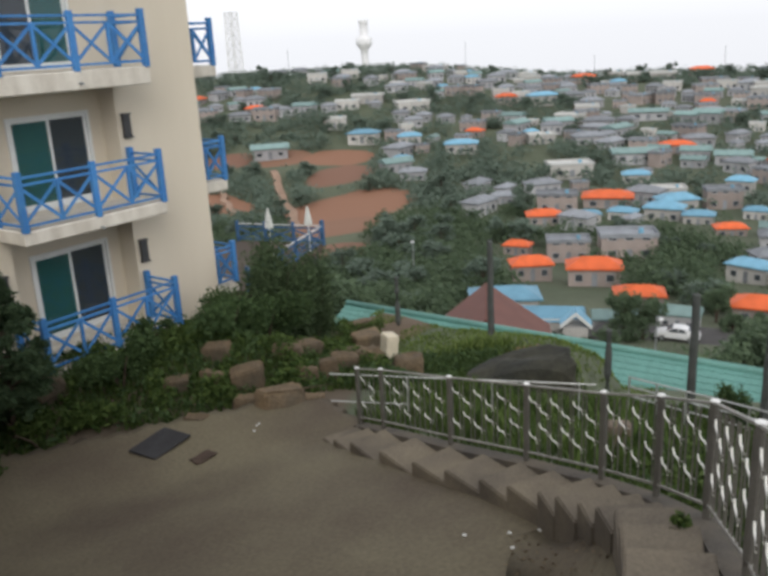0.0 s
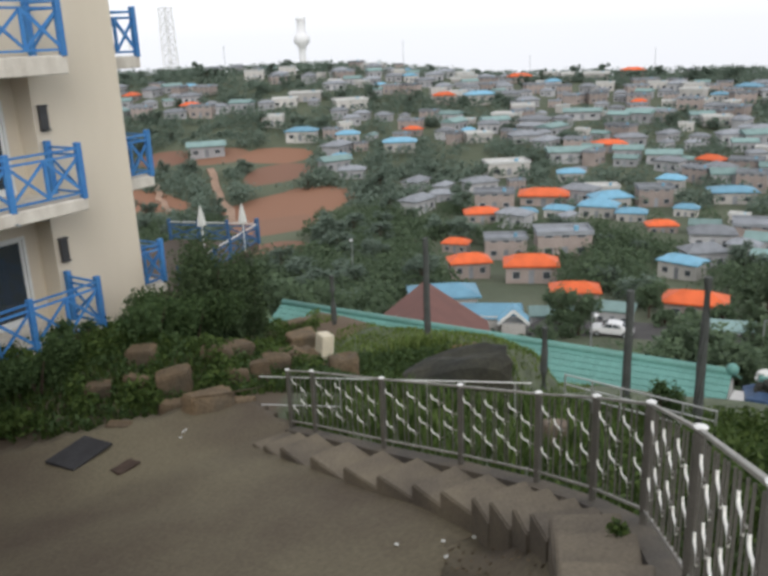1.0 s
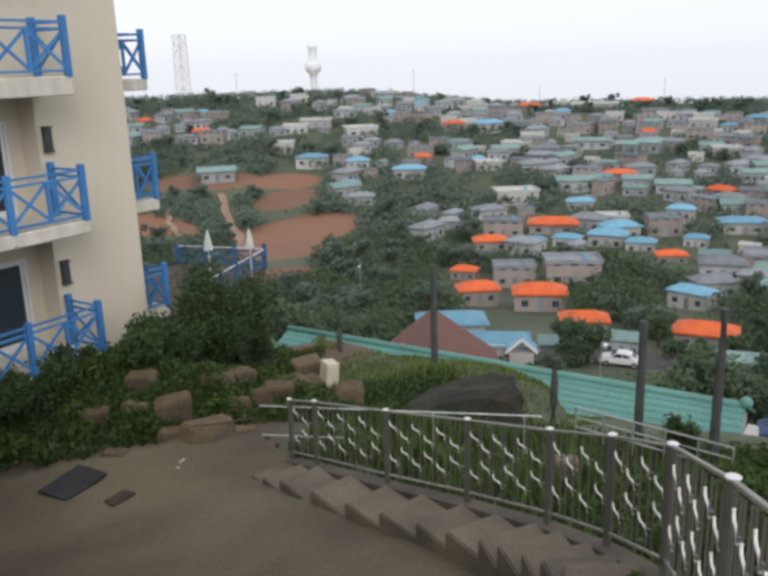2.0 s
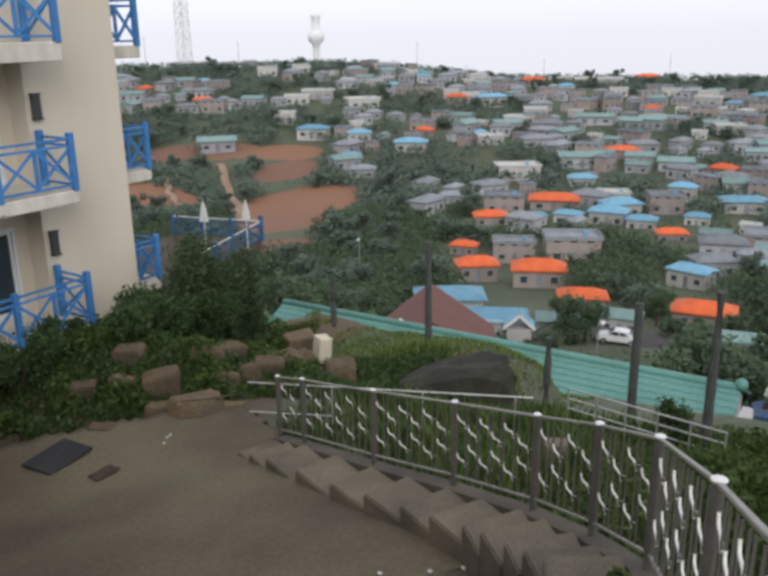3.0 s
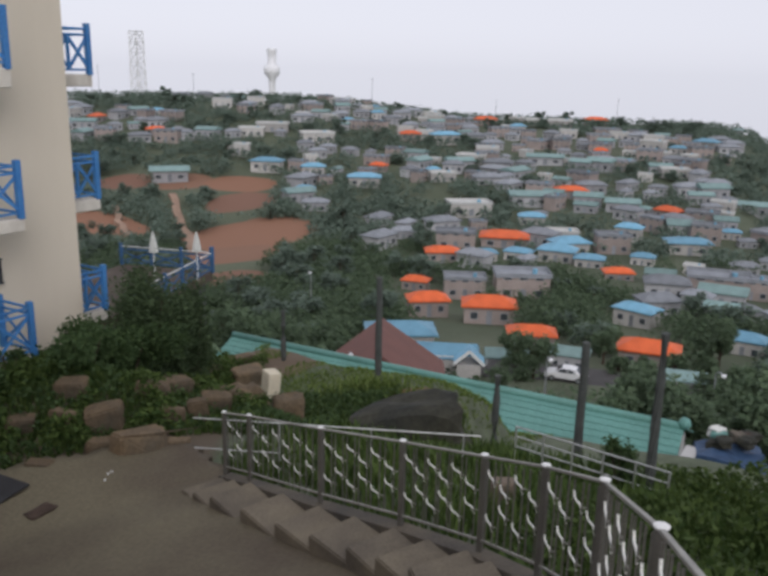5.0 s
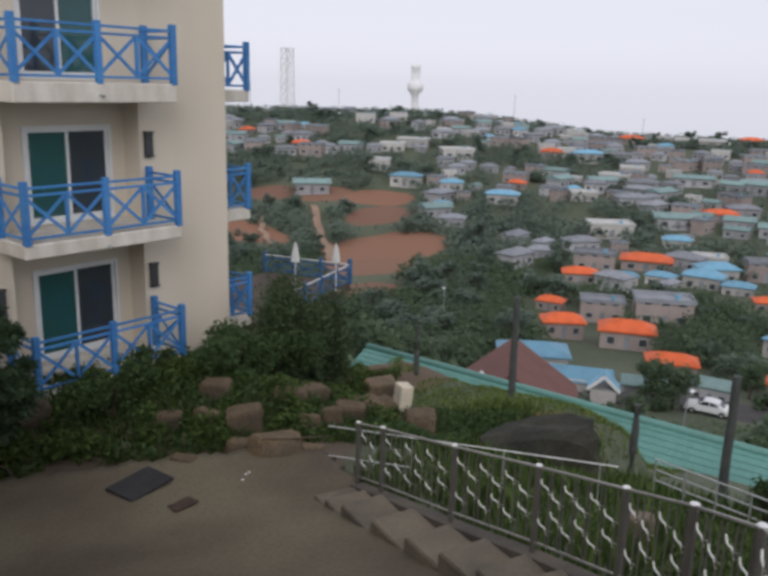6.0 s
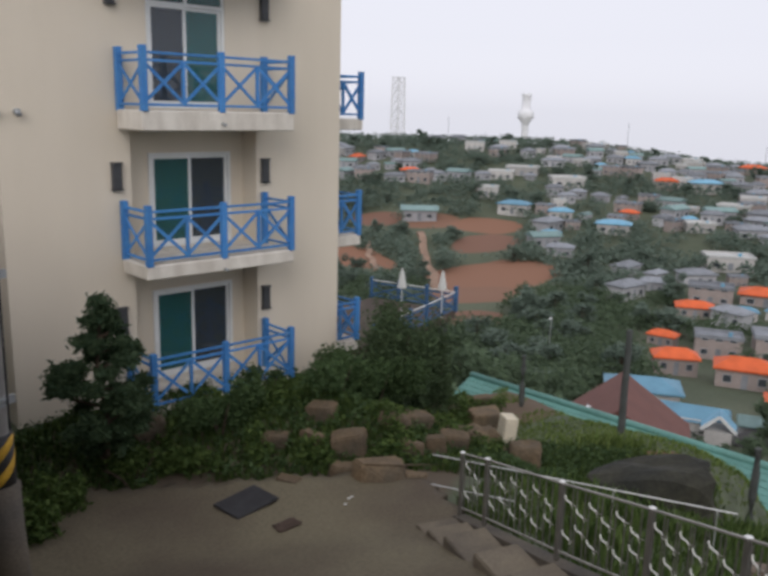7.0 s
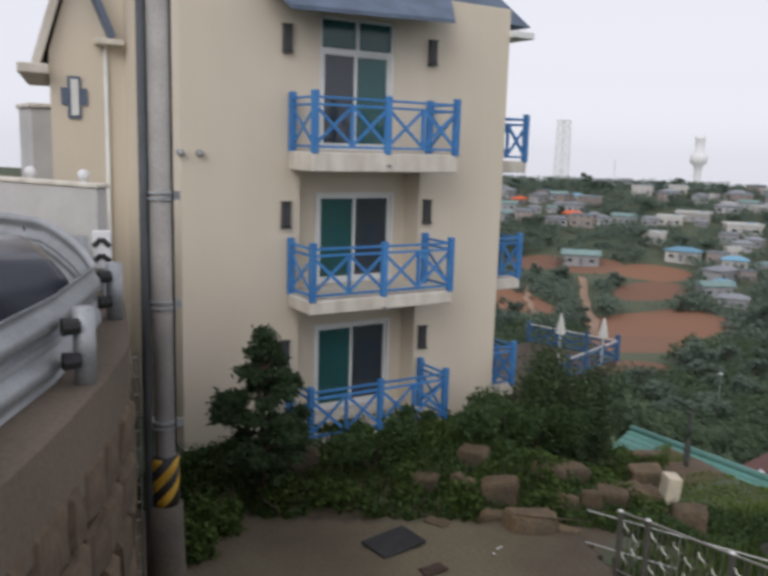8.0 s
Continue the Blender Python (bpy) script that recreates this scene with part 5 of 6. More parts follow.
M["terrace_blue"] = material("terrace_blue", (0.05, 0.13, 0.27), 0.6, 0.3, 2.0, 20, 0.15)
M["deck_boards"] = material("deck_boards", (0.10, 0.075, 0.055), 0.85, 0.3, 1.0, 14, 0.2)


# ---- terrace with folded parasols beyond the house ----
def build_terrace():
    t = thing("terrace", 0, 0, 0, "raised terrace with blue timber railing below the house", "terrace")
    c, far, nearc, back = Vector((27.1, 24.0)), Vector((25.75, 28.5)), Vector((19.6, 21.6)), Vector((18.5, 27.0))
    part("deck", prism(bmesh.new(), [c[:], far[:], back[:], nearc[:]], -3.9, -3.52), M["deck_boards"], t, "dark brown boarded deck")
    for p in (c * 0.97 + far * 0.03, far, nearc, c.lerp(nearc, 0.5)):
        q = p.lerp((c + far + nearc + back) / 4, 0.15)
        part("pillar", box(bmesh.new(), (q.x, q.y, -8.0), (0.5, 0.5, 8.2)), M["post_wood"], t, "dark timber pillar")
    def rail(p, q):
        n = max(1, round((q - p).length / 1.6))
        for k in range(n):
            a, b = p.lerp(q, k / n), p.lerp(q, (k + 1) / n)
            part("post", box(bmesh.new(), (a.x, a.y, -3.0), (0.13, 0.13, 1.1), bevel=0.01), M["terrace_blue"], t)
            part("top_rail", span(bmesh.new(), (a.x, a.y, -2.6), (b.x, b.y, -2.6), 0.05, 0.03), M["white_frame"], t, "pale top rail")
            for h in (-2.74, -3.38):
                part("rail", span(bmesh.new(), (a.x, a.y, h), (b.x, b.y, h), 0.05, 0.07), M["terrace_blue"], t)
            part("brace", span(bmesh.new(), (a.x, a.y, -3.36), (b.x, b.y, -2.84), 0.03, 0.08), M["terrace_blue"], t)
            part("brace", span(bmesh.new(), (a.x, a.y, -2.84), (b.x, b.y, -3.36), 0.03, 0.08), M["terrace_blue"], t)
    rail(nearc, c)
    rail(far, c)
    part("corner_post", box(bmesh.new(), (c.x, c.y, -2.95), (0.17, 0.17, 1.25), bevel=0.01), M["terrace_blue"], t)
    for x, y, lift in ((22.37, 22.9, 0.5), (25.3, 23.25, 0.0)):
        p = thing("parasol", x, y, -3.52, "folded off-white parasol standing on the terrace", "parasol", "folded parasols")
        part("pole", tube(bmesh.new(), [(0, 0, 0), (0, 0, 2.28 + lift)], 0.025, 8), M["white_frame"], p)
        bm = bmesh.new()
        n = 16
        rings = []
        for z, r in ((2.30, 0.02), (2.15, 0.06), (1.95, 0.10), (1.7, 0.14), (1.45, 0.17), (1.43, 0.06)):
            rings.append([bm.verts.new((r * (1 + 0.22 * (k % 2)) * math.cos(6.283 * k / n), r * (1 + 0.22 * (k % 2)) * math.sin(6.283 * k / n), z + lift)) for k in range(n)])
        for a, b in zip(rings, rings[1:]):
            for k in range(n):
                bm.faces.new((a[k], b[k], b[(k + 1) % n], a[(k + 1) % n]))
        bm.faces.new(rings[0])
        bm.faces.new(rings[-1][::-1])
        part("canopy", bm, M["canvas"], p, "folded canvas")
        part("foot", box(bmesh.new(), (0, 0, 0.05), (0.5, 0.5, 0.1), bevel=0.02), M["concrete"], p)


build_terrace()


# ---- the town ----
# grey roofs and all walls are paled: valley haze is put into their colours
ROOFS = {
    "orange": material("roof_orange", (0.70, 0.13, 0.035), 0.6, 0.2, 0.4, 6, 0.1, each=0.12),
    "blue": material("roof_blue", (0.17, 0.37, 0.50), 0.55, 0.2, 0.4, 6, 0.1, each=0.2),
    "teal": material("roof_teal", (0.20, 0.30, 0.285), 0.6, 0.2, 0.4, 6, 0.1, each=0.2),
    "grey": material("roof_grey", (0.25, 0.265, 0.285), 0.8, 0.25, 0.4, 6, 0.1, each=0.25),
    "white": material("roof_white", (0.55, 0.55, 0.53), 0.8, 0.15, 0.4, 6, 0.1, each=0.12),
    "brown": material("roof_brown", (0.20, 0.09, 0.07), 0.8, 0.2, 0.4, 6, 0.1, each=0.2),
}
WALLS = {
    "cream": material("wall_cream", (0.50, 0.48, 0.45), 0.9, 0.2, 0.3, 4, 0.1, each=0.2),
    "brick": material("wall_brick", (0.33, 0.275, 0.25), 0.9, 0.2, 0.3, 4, 0.1, each=0.2),
    "grey": material("wall_grey", (0.42, 0.42, 0.43), 0.9, 0.2, 0.3, 4, 0.1, each=0.2),
}
M["far_glass"] = material("far_glass", (0.06, 0.07, 0.08), 0.2, 0.2, 1, 8, 0.0, spec=0.7)


def house_proto(name, w, d, h, rise, roof, wall, shape, label):
    """A small town house: walls with windows and door, and a hipped, gabled or flat roof."""
    t = thing(name, 0, 0, 0, label, "house", "town houses")
    bm = box(bmesh.new(), (0, 0, h / 2 - 1.5), (w, d, h + 3))
    part("wall", bm, WALLS[wall], t)
    bm = bmesh.new()
    e = 0.55
    x, y = w / 2 + e, d / 2 + e
    if shape == "flat":
        box(bm, (0, 0, h + 0.08), (w + 0.5, d + 0.5, 0.16))
        for sx, sy, lx, ly in ((0, -y + 0.4, w + 0.5, 0.15), (0, y - 0.4, w + 0.5, 0.15), (-x + 0.4, 0, 0.15, d + 0.2), (x - 0.4, 0, 0.15, d + 0.2)):
            box(bm, (sx, sy, h + 0.45), (lx, ly, 0.6))
    else:
        rx = max(0.3, x - y * 0.9) if shape == "hip" else x
        lo = [bm.verts.new(v) for v in ((-x, -y, h - 0.1), (x, -y, h - 0.1), (x, y, h - 0.1), (-x, y, h - 0.1))]
        mid = [bm.verts.new((v.co.x, v.co.y, h + 0.12)) for v in lo]
        r0, r1 = bm.verts.new((-rx, 0, h + rise)), bm.verts.new((rx, 0, h + rise))
        bm.faces.new(lo[::-1])
        for k in range(4):
            bm.faces.new((lo[k], lo[(k + 1) % 4], mid[(k + 1) % 4], mid[k]))
        bm.faces.new((mid[0], mid[1], r1, r0))
        bm.faces.new((mid[2], mid[3], r0, r1))
        bm.faces.new((mid[1], mid[2], r1))
        bm.faces.new((mid[3], mid[0], r0))
    bmesh.ops.recalc_face_normals(bm, faces=bm.faces[:])
    rf = part("roof", bm, ROOFS[roof], t)
    if shape == "flat":
        part("water_tank", tube(bmesh.new(), [(w * 0.25, 0, h + 0.1), (w * 0.25, 0, h + 1.0)], 0.42, 12), ROOFS["blue"], rf)
    for z in ([1.4] if h < 4 else [1.4, 4.2]):
        for fx in (-0.3, 0.0, 0.3):
            if fx == 0 and z < 2:
                part("door", box(bmesh.new(), (0, -d / 2 - 0.01, 1.05), (1.0, 0.12, 2.1)), ROOFS["grey"], t)
                continue
            wn_ = part("window", box(bmesh.new(), (fx * w, -d / 2 - 0.01, z), (w * 0.16, 0.14, 1.15)), WALLS["grey"], t, "window with grey surround")
            part("pane", box(bmesh.new(), (fx * w, -d / 2 - 0.075, z), (w * 0.16 - 0.2, 0.05, 0.95)), M["far_glass"], wn_)
    return t


PROTO = {}
TOWN = []


def build_town():
    gen = random.Random(12)
    kinds = {
        "orange": ("orange", "brick", "hip", 2.7, 1.3, "low house with a bright orange hipped roof"),
        "blue": ("blue", "cream", "hip", 3.0, 1.2, "low house with a sky-blue sheet roof"),
        "teal": ("teal", "grey", "gable", 3.0, 1.2, "low house with a grey-green gabled roof"),
        "white": ("white", "cream", "flat", 3.5, 0, "pale flat-roofed two-storey house"),
        "brown": ("grey", "brick", "flat", 4.05, 0, "brown brick two-storey house with a flat roof"),
        "grey": ("grey", "grey", "hip", 2.9, 1.2, "low house with a dark grey tiled roof"),
    }
    for k, (roof, wall, shape, h, rise, label) in kinds.items():
        PROTO[k] = house_proto("house", 9.0, 5.4, h, rise, roof, wall, shape, label)
    used = set()
    taken = TOWN

    def put(k, x, y, w=9.0, turn=None, room=1.0):
        if any((x - a) ** 2 + (y - b) ** 2 < (room * (4.6 + 0.006 * (x + y))) ** 2 for a, b in taken):
            return False
        taken.append((x, y))
        face = math.degrees(math.atan2(y, x)) - 90 + 0
        turn = face + gen.choice((-35, -20, -8, 0, 8, 22, 60)) + gen.uniform(-6, 6) if turn is None else face + turn
        f = min(1.5, max(0.45, w / 9.0))
        m = Matrix.Translation((x, y, land(x, y) - 0.2)) @ pose(0, 0, 0, 0, 0, turn)
        o = PROTO[k] if k not in used else None
        if o is None:
            o = copy_thing(PROTO[k], m)
        used.add(k)
        o.matrix_basis = m @ Matrix.Diagonal((f, f, min(1.1, 0.25 + f) * (gen.uniform(0.75, 1.0) if k in ("white", "brown") else gen.uniform(0.85, 1.1)), 1))
        return True

    orange = [(185.6, 70.4, 12.8), (161.7, 75.8, 8.4), (129, 65.5, 5.4), (125.5, 66.5, 3.8), (109.3, 53.2, 7), (109.5, 43, 8.6), (96.5, 31.7, 6.8), (95.8, 16.6, 7.8), (163.6, 36.9, 6.6), (252.6, 75, 11), (311.1, 163.9, 10), (392, 163.9, 13), (241.7, 242.1, 8.3), (430, 118, 13)]
    blue = [(213.9, 46.8, 7.4), (205.1, 30.6, 11.5), (174.8, 46, 7.2), (184.8, 36.6, 5.8), (176.7, 53.9, 9.1), (173.4, 62, 7), (166.9, 67.7, 6.1), (230.7, 138, 11.8), (233.8, 160.6, 9), (229.7, 177.4, 12), (319.2, 151, 14), (228.1, 23.6, 5.6), (112.2, 7.6, 6), (82.2, 43.4, 9), (60, 7, 5)]
    teal = [(197.5, 192.8, 13.5), (300.5, 100.1, 15), (237.6, 82.9, 14), (242.8, 56, 10.9), (244.8, 66.9, 9.3), (264, 37.6, 8.1), (166.7, 29.2, 6.5), (80, 28.7, 5.2), (86, 23.5, 5), (83, 10.6, 5), (272.9, 23, 10)]
    white = [(278.4, 211.7, 15), (276.5, 188.3, 15), (298.2, 52.4, 11), (217.7, 94.4, 14), (181.7, 25.1, 4.5), (252.1, 119.8, 10.2), (240.8, 199.4, 9.5), (383.9, 191.7, 14), (370, 236, 14), (402, 128, 14), (404, 141, 14), (409, 155, 11)]
    brown = [(134.8, 47.2, 11), (129.2, 55.8, 8.4), (178.6, 80.4, 11), (163.4, 17.7, 13), (194.7, 46.3, 9.2), (250.6, 84.4, 9.6), (379.9, 98.6, 13)]
    for k, rows in (("orange", orange), ("blue", blue), ("teal", teal), ("white", white), ("brown", brown)):
        for x, y, w in rows:
            put(k, x, y, w * 0.86, gen.uniform(-16, 16), 0.75)
    tries = 0
    while len(taken) < 330 and tries < 4000:
        tries += 1
        r = gen.triangular(85, 460, 360)
        az = radians(gen.uniform(34, 92))
        x, y = r * math.sin(az), r * math.cos(az)
        soil = bare(x, y) or r < 118
        wood = noise.noise(Vector((x * 0.016, y * 0.016, 7))) < -0.18 or (math.degrees(az) < 60 and r < 230) or (math.degrees(az) < 54 and r < 330) or (r < 150 and math.degrees(az) < 68) or (math.degrees(az) > 84 and r > 250) or (61 < math.degrees(az) < 77 and r < 172)
        if soil or wood:
            continue
        put(gen.choices(("grey", "teal", "blue", "white", "brown", "orange"), (46, 14, 5, 14, 20, 1.2) if r > 170 else (45, 22, 8, 0, 8, 0))[0], x, y, gen.uniform(4.0, 5.0 + min(5.0, r * 0.018)))


build_town()


def build_near_houses():
    """The maroon gable and the blue-and-white house in the valley."""
    h = thing("maroon_house", 48.1, 26.1, -19.55, "house with a big maroon gable and roof", "house", turn=-61)
    bm = bmesh.new()
    lo = [bm.verts.new(v) for v in ((-4.2, -0.2, 2.2), (4.4, -0.2, 1.6), (-0.6, -0.2, 5.1))]
    f = bm.faces.new(lo)
    r = bmesh.ops.extrude_face_region(bm, geom=[f])
    for v in r["geom"]:
        if isinstance(v, bmesh.types.BMVert):
            v.co.y += 0.3
    bmesh.ops.recalc_face_normals(bm, faces=bm.faces[:])
    part("gable", bm, M["maroon"], h, "maroon clad gable")
    part("roof", span(bmesh.new(), (-0.6, 4.4, 5.2), (-4.5, 4.4, 2.0), 9.4, 0.14), M["maroon"], h)
    part("roof", span(bmesh.new(), (-0.6, 4.4, 5.2), (4.7, 4.4, 1.45), 9.4, 0.14), M["maroon"], h)
    part("wall", box(bmesh.new(), (0, 4.5, -2.2), (7.8, 8.6, 8)), WALLS["brick"], h)
    h = thing("blue_white_house", 70.3, 32.2, land(72, 31.5) + 0.1, "house with sky-blue winged roofs edged in white", "house", turn=-66)
    h.scale = (0.78, 0.7, 0.95)
    part("wall", box(bmesh.new(), (0, 0, 0.2), (8.5, 6, 6.6)), WALLS["cream"], h)
    bm = bmesh.new()
    vs = [bm.verts.new(v) for v in ((-5.0, -3.4, 3.3), (5.0, -3.4, 3.3), (5.0, 3.4, 3.3), (-5.0, 3.4, 3.3), (-4.6, 0, 4.3), (4.6, 0, 4.3))]
    for f in ((0, 1, 5, 4), (1, 2, 5), (2, 3, 4, 5), (3, 0, 4), (3, 2, 1, 0)):
        bm.faces.new([vs[i] for i in f])
    part("roof", bm, ROOFS["blue"], h)
    for sx in (-4.2, 3.6):
        g = bmesh.new()
        span(g, (sx, -4.4, 4.9), (sx - 1.9, -4.4, 3.5), 3.5, 0.12)
        span(g, (sx, -4.4, 4.9), (sx + 1.9, -4.4, 3.5), 3.5, 0.12)
        part("wing_roof", g, ROOFS["blue"], h)
        g = bmesh.new()
        span(g, (sx, -6.18, 4.95), (sx - 1.95, -6.18, 3.52), 0.1, 0.34)
        span(g, (sx, -6.18, 4.95), (sx + 1.95, -6.18, 3.52), 0.1, 0.34)
        part("verge", g, M["white_frame"], h, "white verge board")
        part("wing_wall", box(bmesh.new(), (sx, -4.4, 0.6), (3.0, 3.2, 5.7)), WALLS["cream"], h)


M["maroon"] = material("maroon", (0.16, 0.065, 0.05), 0.7, 0.15, 0.6, 8, 0.1)
build_near_houses()


def build_towers():
    """Water tower and lattice masts on the ridge."""
    x, y = 470, 358
    z = -24
    t = thing("water_tower", x, y, z, "concrete water tower on the ridge, colour paled for haze", "tower")
    bm = bmesh.new()
    n = 20
    rings = []
    for h, r in ((0, 2.6), (18, 2.3), (22, 2.6), (25, 5.4), (29, 5.6), (31, 3.6), (31.2, 3.0), (39, 2.9), (40.5, 3.4), (42, 3.2)):
        rings.append([bm.verts.new((r * math.cos(6.283 * k / n), r * math.sin(6.283 * k / n), h)) for k in range(n)])
    for a, b in zip(rings, rings[1:]):
        for k in range(n):
            bm.faces.new((a[k], a[(k + 1) % n], b[(k + 1) % n], b[k]))
    bm.faces.new(rings[-1])
    part("shaft", bm, M["tower_white"], t, "", True)
    az, r = radians(44.0), 560
    t = thing("radio_mast", r * math.sin(az), r * math.cos(az), -32, "steel lattice radio mast on the ridge, colour paled for haze", "mast")
    w = 3.6
    for sx in (-1, 1):
        for sy in (-1, 1):
            part("leg", tube(bmesh.new(), [(sx * w, sy * w, 0), (sx * w * 0.8, sy * w * 0.8, 58)], 0.5, 6), M["tower_white"], t)
    for k in range(9):
        z0, z1 = k * 6.4, (k + 1) * 6.4
        bm = bmesh.new()
        for ax, ay, bx, by in ((-w, -w, w, -w), (w, -w, w, w), (w, w, -w, w), (-w, w, -w, -w)):
            q = 1 - 0.2 * z0 / 58
            tube(bm, [(ax * q, ay * q, z0), (bx * q, by * q, z1)], 0.32, 5)
            tube(bm, [(bx * q, by * q, z0), (ax * q, ay * q, z1)], 0.32, 5)
            tube(bm, [(ax * q, ay * q, z1), (bx * q, by * q, z1)], 0.32, 5)
        part("lattice", bm, M["tower_white"], t)
    for a, rr, hh in ((41.5, 440, 17), (47.5, 440, 14), (59.5, 445, 16), (68, 445, 12), (76, 445, 14)):
        x, y = rr * math.sin(radians(a)), rr * math.cos(radians(a))
        m = thing("antenna", x, y, land(x, y) - 0.5, "thin grey antenna mast on the skyline", "antenna", "skyline antennas")
        part("mast", tube(bmesh.new(), [(0, 0, 0), (0, 0, hh)], 0.16, 6, 0.1), M["galvanised"], m)
        part("arm", tube(bmesh.new(), [(-0.9, 0, hh * 0.93), (0.9, 0, hh * 0.93)], 0.1, 5), M["galvanised"], m)


# near-white colour holds the haze that lies before tower and mast
M["tower_white"] = material("tower_white", (0.8, 0.8, 0.8), 0.8, 0.08, 0.1, 2, 0.1)
build_towers()


# ---- trees of the valley ----
def tree_proto(name, height, wide, count, size, seed, mat):
    gen = random.Random(seed)
    t = thing(name, 0, 0, 0, "broad dark green tree in the valley, colour paled for haze", "tree", "valley trees")
    pts, bm = [], bmesh.new()
    tube(bm, [(0, 0, -1), (0.1, 0, height * 0.3), (0, 0.1, height * 0.75)], 0.28, 8, 0.08)
    lobes = 11
    for k in range(lobes):
        a = k * 2.4
        d = wide * (0.15 + 0.5 * gen.random())
        c = (math.cos(a) * d, math.sin(a) * d, height * gen.uniform(0.24, 0.86))
        pts += clump_points(gen, c, (wide * 0.42, wide * 0.42, height * 0.2), count // lobes, 0.6)
        tube(bm, [(0, 0, height * 0.3), (c[0] * 0.5, c[1] * 0.5, c[2] * 0.85), c], 0.1, 6, 0.03)
    part("trunk", bm, M["bark"], t)
    v, f = leaves(pts, size, gen, flat=0.35)
    raw_mesh("crown", v, f, mat, t)
    return t


def build_trees():
    gen = random.Random(99)
    near = [tree_proto("tree", 6.5, 2.8, 3400, 0.26, 51, M["leaf_mid"]), tree_proto("tree", 5.0, 2.4, 3000, 0.24, 52, M["leaf_mid"])]
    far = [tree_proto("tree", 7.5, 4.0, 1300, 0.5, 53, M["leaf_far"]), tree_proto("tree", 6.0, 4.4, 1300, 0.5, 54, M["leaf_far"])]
    fresh = {id(o) for o in near + far}

    def put(o, x, y, s):
        m = Matrix.Translation((x, y, land(x, y) - 0.2)) @ pose(0, 0, 0, 0, 0, gen.uniform(0, 360)) @ Matrix.Diagonal((s, s, s * gen.uniform(0.85, 1.15), 1))
        if id(o) in fresh:
            fresh.discard(id(o))
            o.matrix_basis = m
        else:
            copy_thing(o, m).matrix_basis = m
    # just below the terrace and behind the green roof
    for k in range(46):
        r, az = gen.uniform(46, 76), radians(gen.uniform(45, 59.3))
        x, y = r * math.sin(az), r * math.cos(az)
        put(near[k % 2], x, y, gen.uniform(0.55, 0.95))
    for k in range(40):
        r, az = gen.uniform(34, 100), radians(gen.uniform(78, 92))
        if not (58 < r * math.sin(az) and r * math.cos(az) > 6):
            put(near[k % 2], r * math.sin(az), r * math.cos(az), gen.uniform(0.5, 0.85) + r * 0.002)
    for x, y in ((36, 3.0), (40, 6), (45, 9.5), (40, -1), (36, -3), (44, 0.5), (84, 14.5), (86, 12), (82, 17), (74.3, 25.6), (75, 23.8), (88, 9), (92, 21), (100, 9), (105, 12)):
        put(near[gen.randrange(2)], x, y, gen.uniform(0.6, 0.9))
    for x, y, k in ((63.5, 28.2, 0.42), (65.5, 26.6, 0.5), (62, 30.5, 0.36), (67, 24.6, 0.5)):
        put(near[gen.randrange(2)], x, y, k)
    count = 0
    while count < 300:
        r, az = gen.uniform(75, 450), radians(gen.uniform(33, 92))
        x, y = r * math.sin(az), r * math.cos(az)
        if bare(x, y) or bare(x * 1.05, y * 1.05) or any((x - a) ** 2 + (y - b) ** 2 < 50 for a, b in TOWN) or any((x - a * f) ** 2 + (y - b * f) ** 2 < 36 for a, b in TOWN[:75] for f in (0.95, 0.9)):
            continue
        count += 1
        put(far[count % 2], x, y, gen.uniform(0.5, 1.0) + 0.12 * smooth(400, 440, r))
    # uncounted woods: crowns over the wooded parts and the ridge
    listed = TOWN[:75]
    close, pts, made = [], [], 0
    while made < 8600:
        r, az = gen.uniform(62, 465), gen.uniform(33, 96)
        x, y = r * math.sin(radians(az)), r * math.cos(radians(az))
        if bare(x, y) or bare(x * 1.06, y * 1.06) or (58 < x < 98 and 4 < y < 45):
            continue
        if any((x - a) ** 2 + (y - b) ** 2 < 40 for a, b in TOWN) or any((x - a * f) ** 2 + (y - b * f) ** 2 < 22 for a, b in listed for f in (0.95, 0.91)):
            continue
        wood = noise.noise(Vector((x * 0.016, y * 0.016, 7))) < 0.1 or (az < 55 and r < 330) or (az > 66 and r < 130) or (az < 61 and r < 225) or (r < 150 and az < 66) or r > 425 or (az > 83.5 and r > 200)
        if not wood or noise.noise(Vector((x * 0.06, y * 0.06, 3))) < -0.3:
            continue
        if any(abs((x * f - 182) * 50 - (y * f - 177) * 45) < 67 * 3.2 and 135 < x * f < 184 for f in (1.0, 1.02, 1.04)):
            continue
        made += 1
        wide, tall = gen.uniform(1.3, 3.0), gen.uniform(1.6, 3.2)
        base = land(x, y) + gen.uniform(0.4, 1.6)
        here = close if r < 190 else pts
        for k in range(60 if r < 190 else 26):
            d = Vector((gen.gauss(0, 1), gen.gauss(0, 1), abs(gen.gauss(0.2, 0.8)))).normalized() * gen.uniform(0.75, 1.1)
            here.append((x + d.x * wide, y + d.y * wide, base + d.z * tall))
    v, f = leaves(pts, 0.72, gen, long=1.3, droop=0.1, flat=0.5)
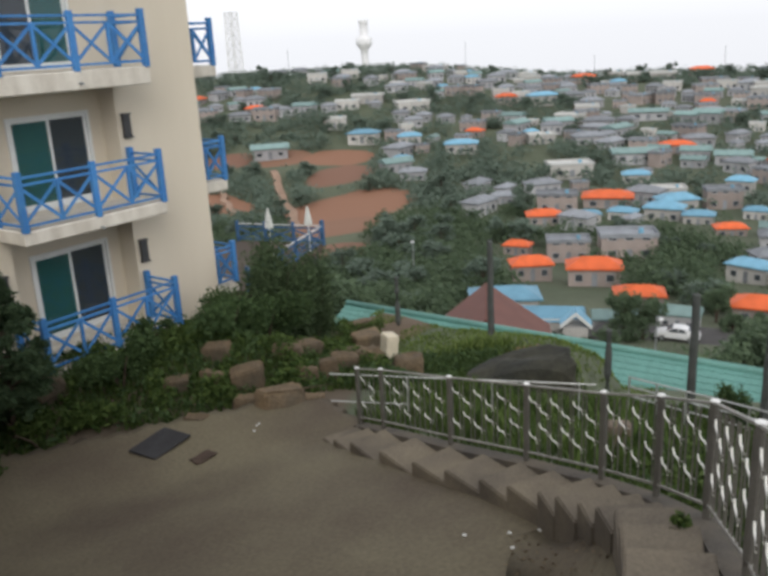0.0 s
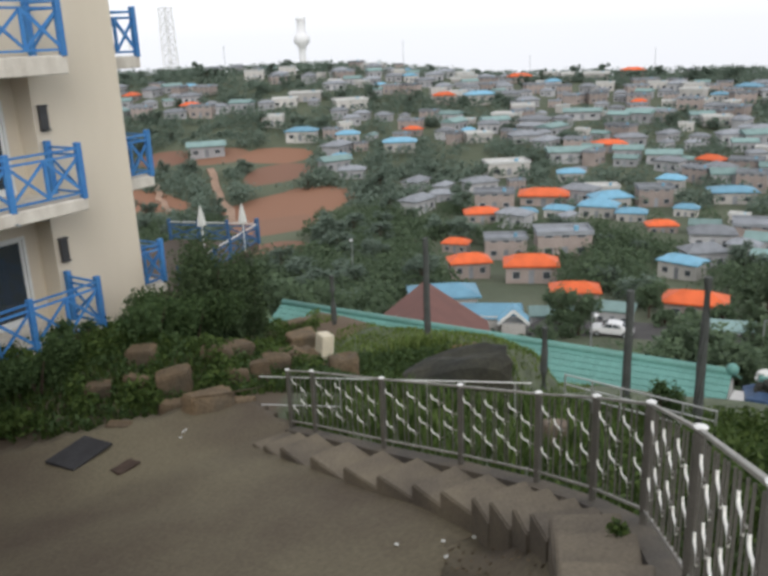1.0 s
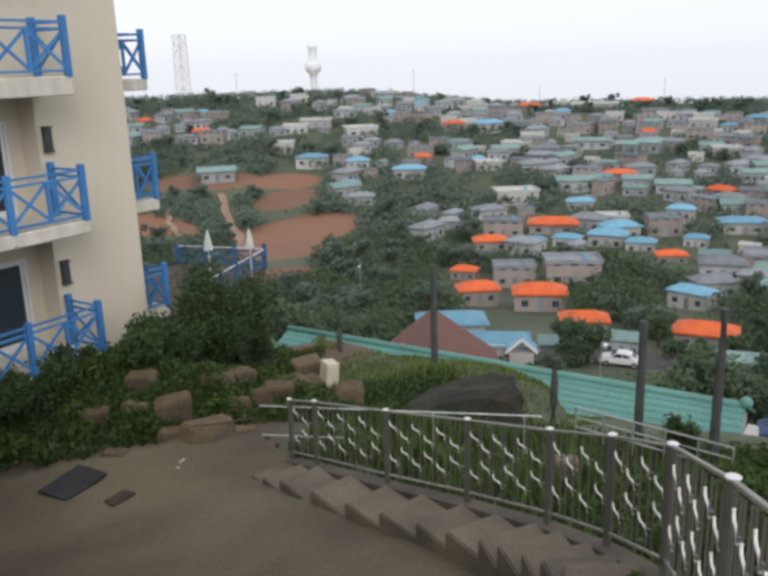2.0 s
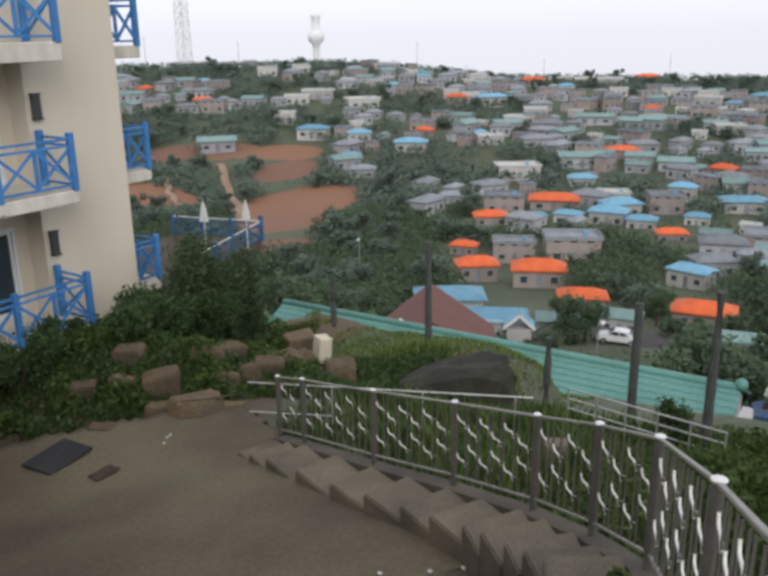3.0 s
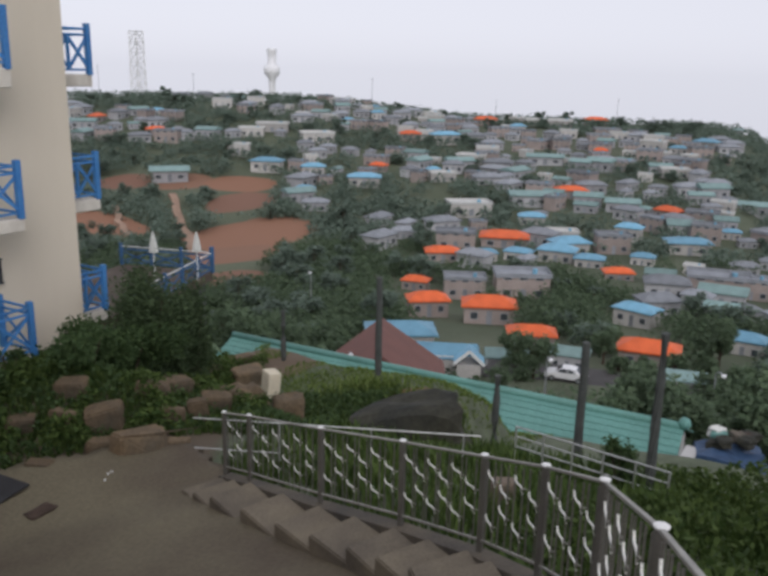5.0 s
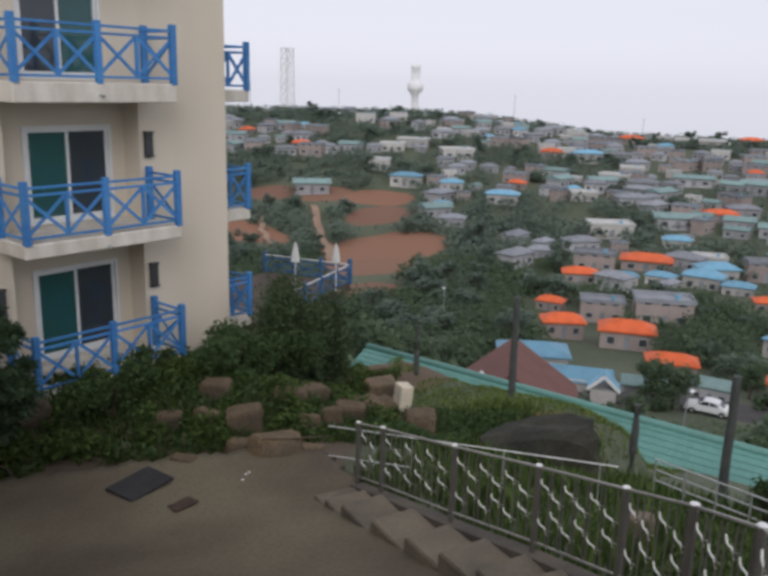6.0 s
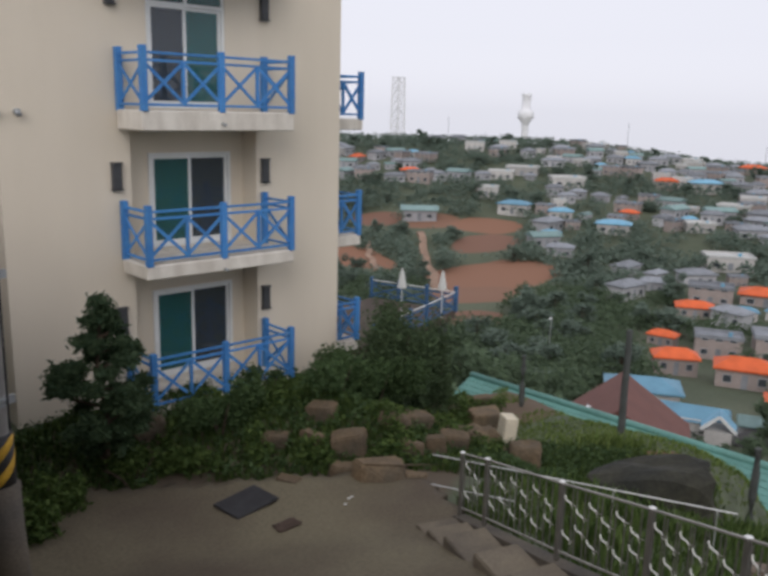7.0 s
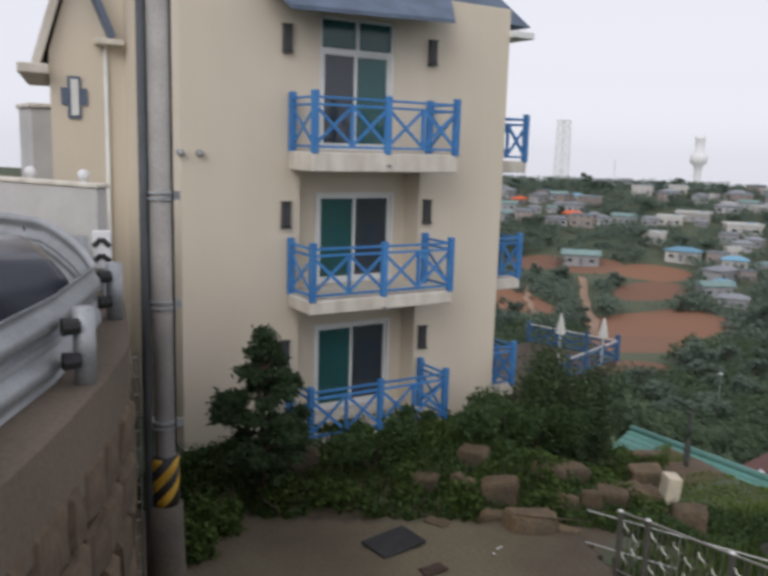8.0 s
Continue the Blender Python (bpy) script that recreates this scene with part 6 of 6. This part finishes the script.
    tagged(raw_mesh("far_woods", v, f, M["leaf_far"]), "dark green woods between the houses and on the ridge, colour paled for haze", "woods", kind="stuff")
    v, f = leaves(close, 0.42, gen, long=1.4, droop=0.2, flat=0.7)
    tagged(raw_mesh("valley_woods", v, f, M["leaf_mid"]), "green broadleaf woods on the near side of the valley", "woods", kind="stuff")
    pts = []
    while len(pts) < 14000:
        r, az = gen.uniform(22, 80), gen.uniform(30, 92)
        x, y = r * math.sin(radians(az)), r * math.cos(radians(az))
        if noise.noise(Vector((x * 0.1, y * 0.1, 3))) < -0.1 or (x > 21 and y > 16 and r < 42):
            continue
        if x < 26 and y < 18:
            continue
        pts.append((x, y, land(x, y) + gen.random() * 1.2))
    v, f = leaves(pts, 0.4, gen, flat=0.6)
    tagged(raw_mesh("scrub", v, f, M["leaf_mid"]), "green scrub on the valley side", "scrub", kind="stuff")


# valley leaves are lightened too, with some mist put into their green
M["leaf_mid"] = leaf_material("leaf_mid", (0.085, 0.125, 0.075), (0.135, 0.185, 0.105), 0.2, 0.3)
build_trees()


# ---- valley street: white car, lamp posts ----
def build_street():
    build_car("white_car", 76.5, 20.9, land(76.5, 20.9) + 0.6, 100, M["white_paint"], "white saloon car parked on the valley street")
    bm = prism(bmesh.new(), [(73, 30), (79, 29), (84, 8), (78, 4), (73, 12)], -33, land(76.5, 20.9) + 0.6)
    tagged(link_mesh("street", bm, M["asphalt"]), "grey street on a terrace in the valley", "street", kind="structure")
    for x, y, h in ((50, 30.5, 5.5), (60, 5.0, 6.5), (63, 2.0, 6.0), (58, 17.2, 6), (90, 62, 8)):
        l = thing("street_lamp", x, y, land(x, y) - 0.2, "grey street lamp with a pale head", "street lamp", "street lamps")
        part("pole", tube(bmesh.new(), [(0, 0, 0), (0, 0, h)], 0.09, 8, 0.06), M["galvanised"], l)
        part("arm", tube(bmesh.new(), [(0, 0, h), (-0.5, -0.3, h + 0.25), (-1.0, -0.6, h + 0.25)], 0.05, 6), M["galvanised"], l)
        part("head", box(bmesh.new(), (-1.1, -0.66, h + 0.24), (0.5, 0.3, 0.16), bevel=0.03), M["white_paint"], l, "pale lamp head")


build_street()
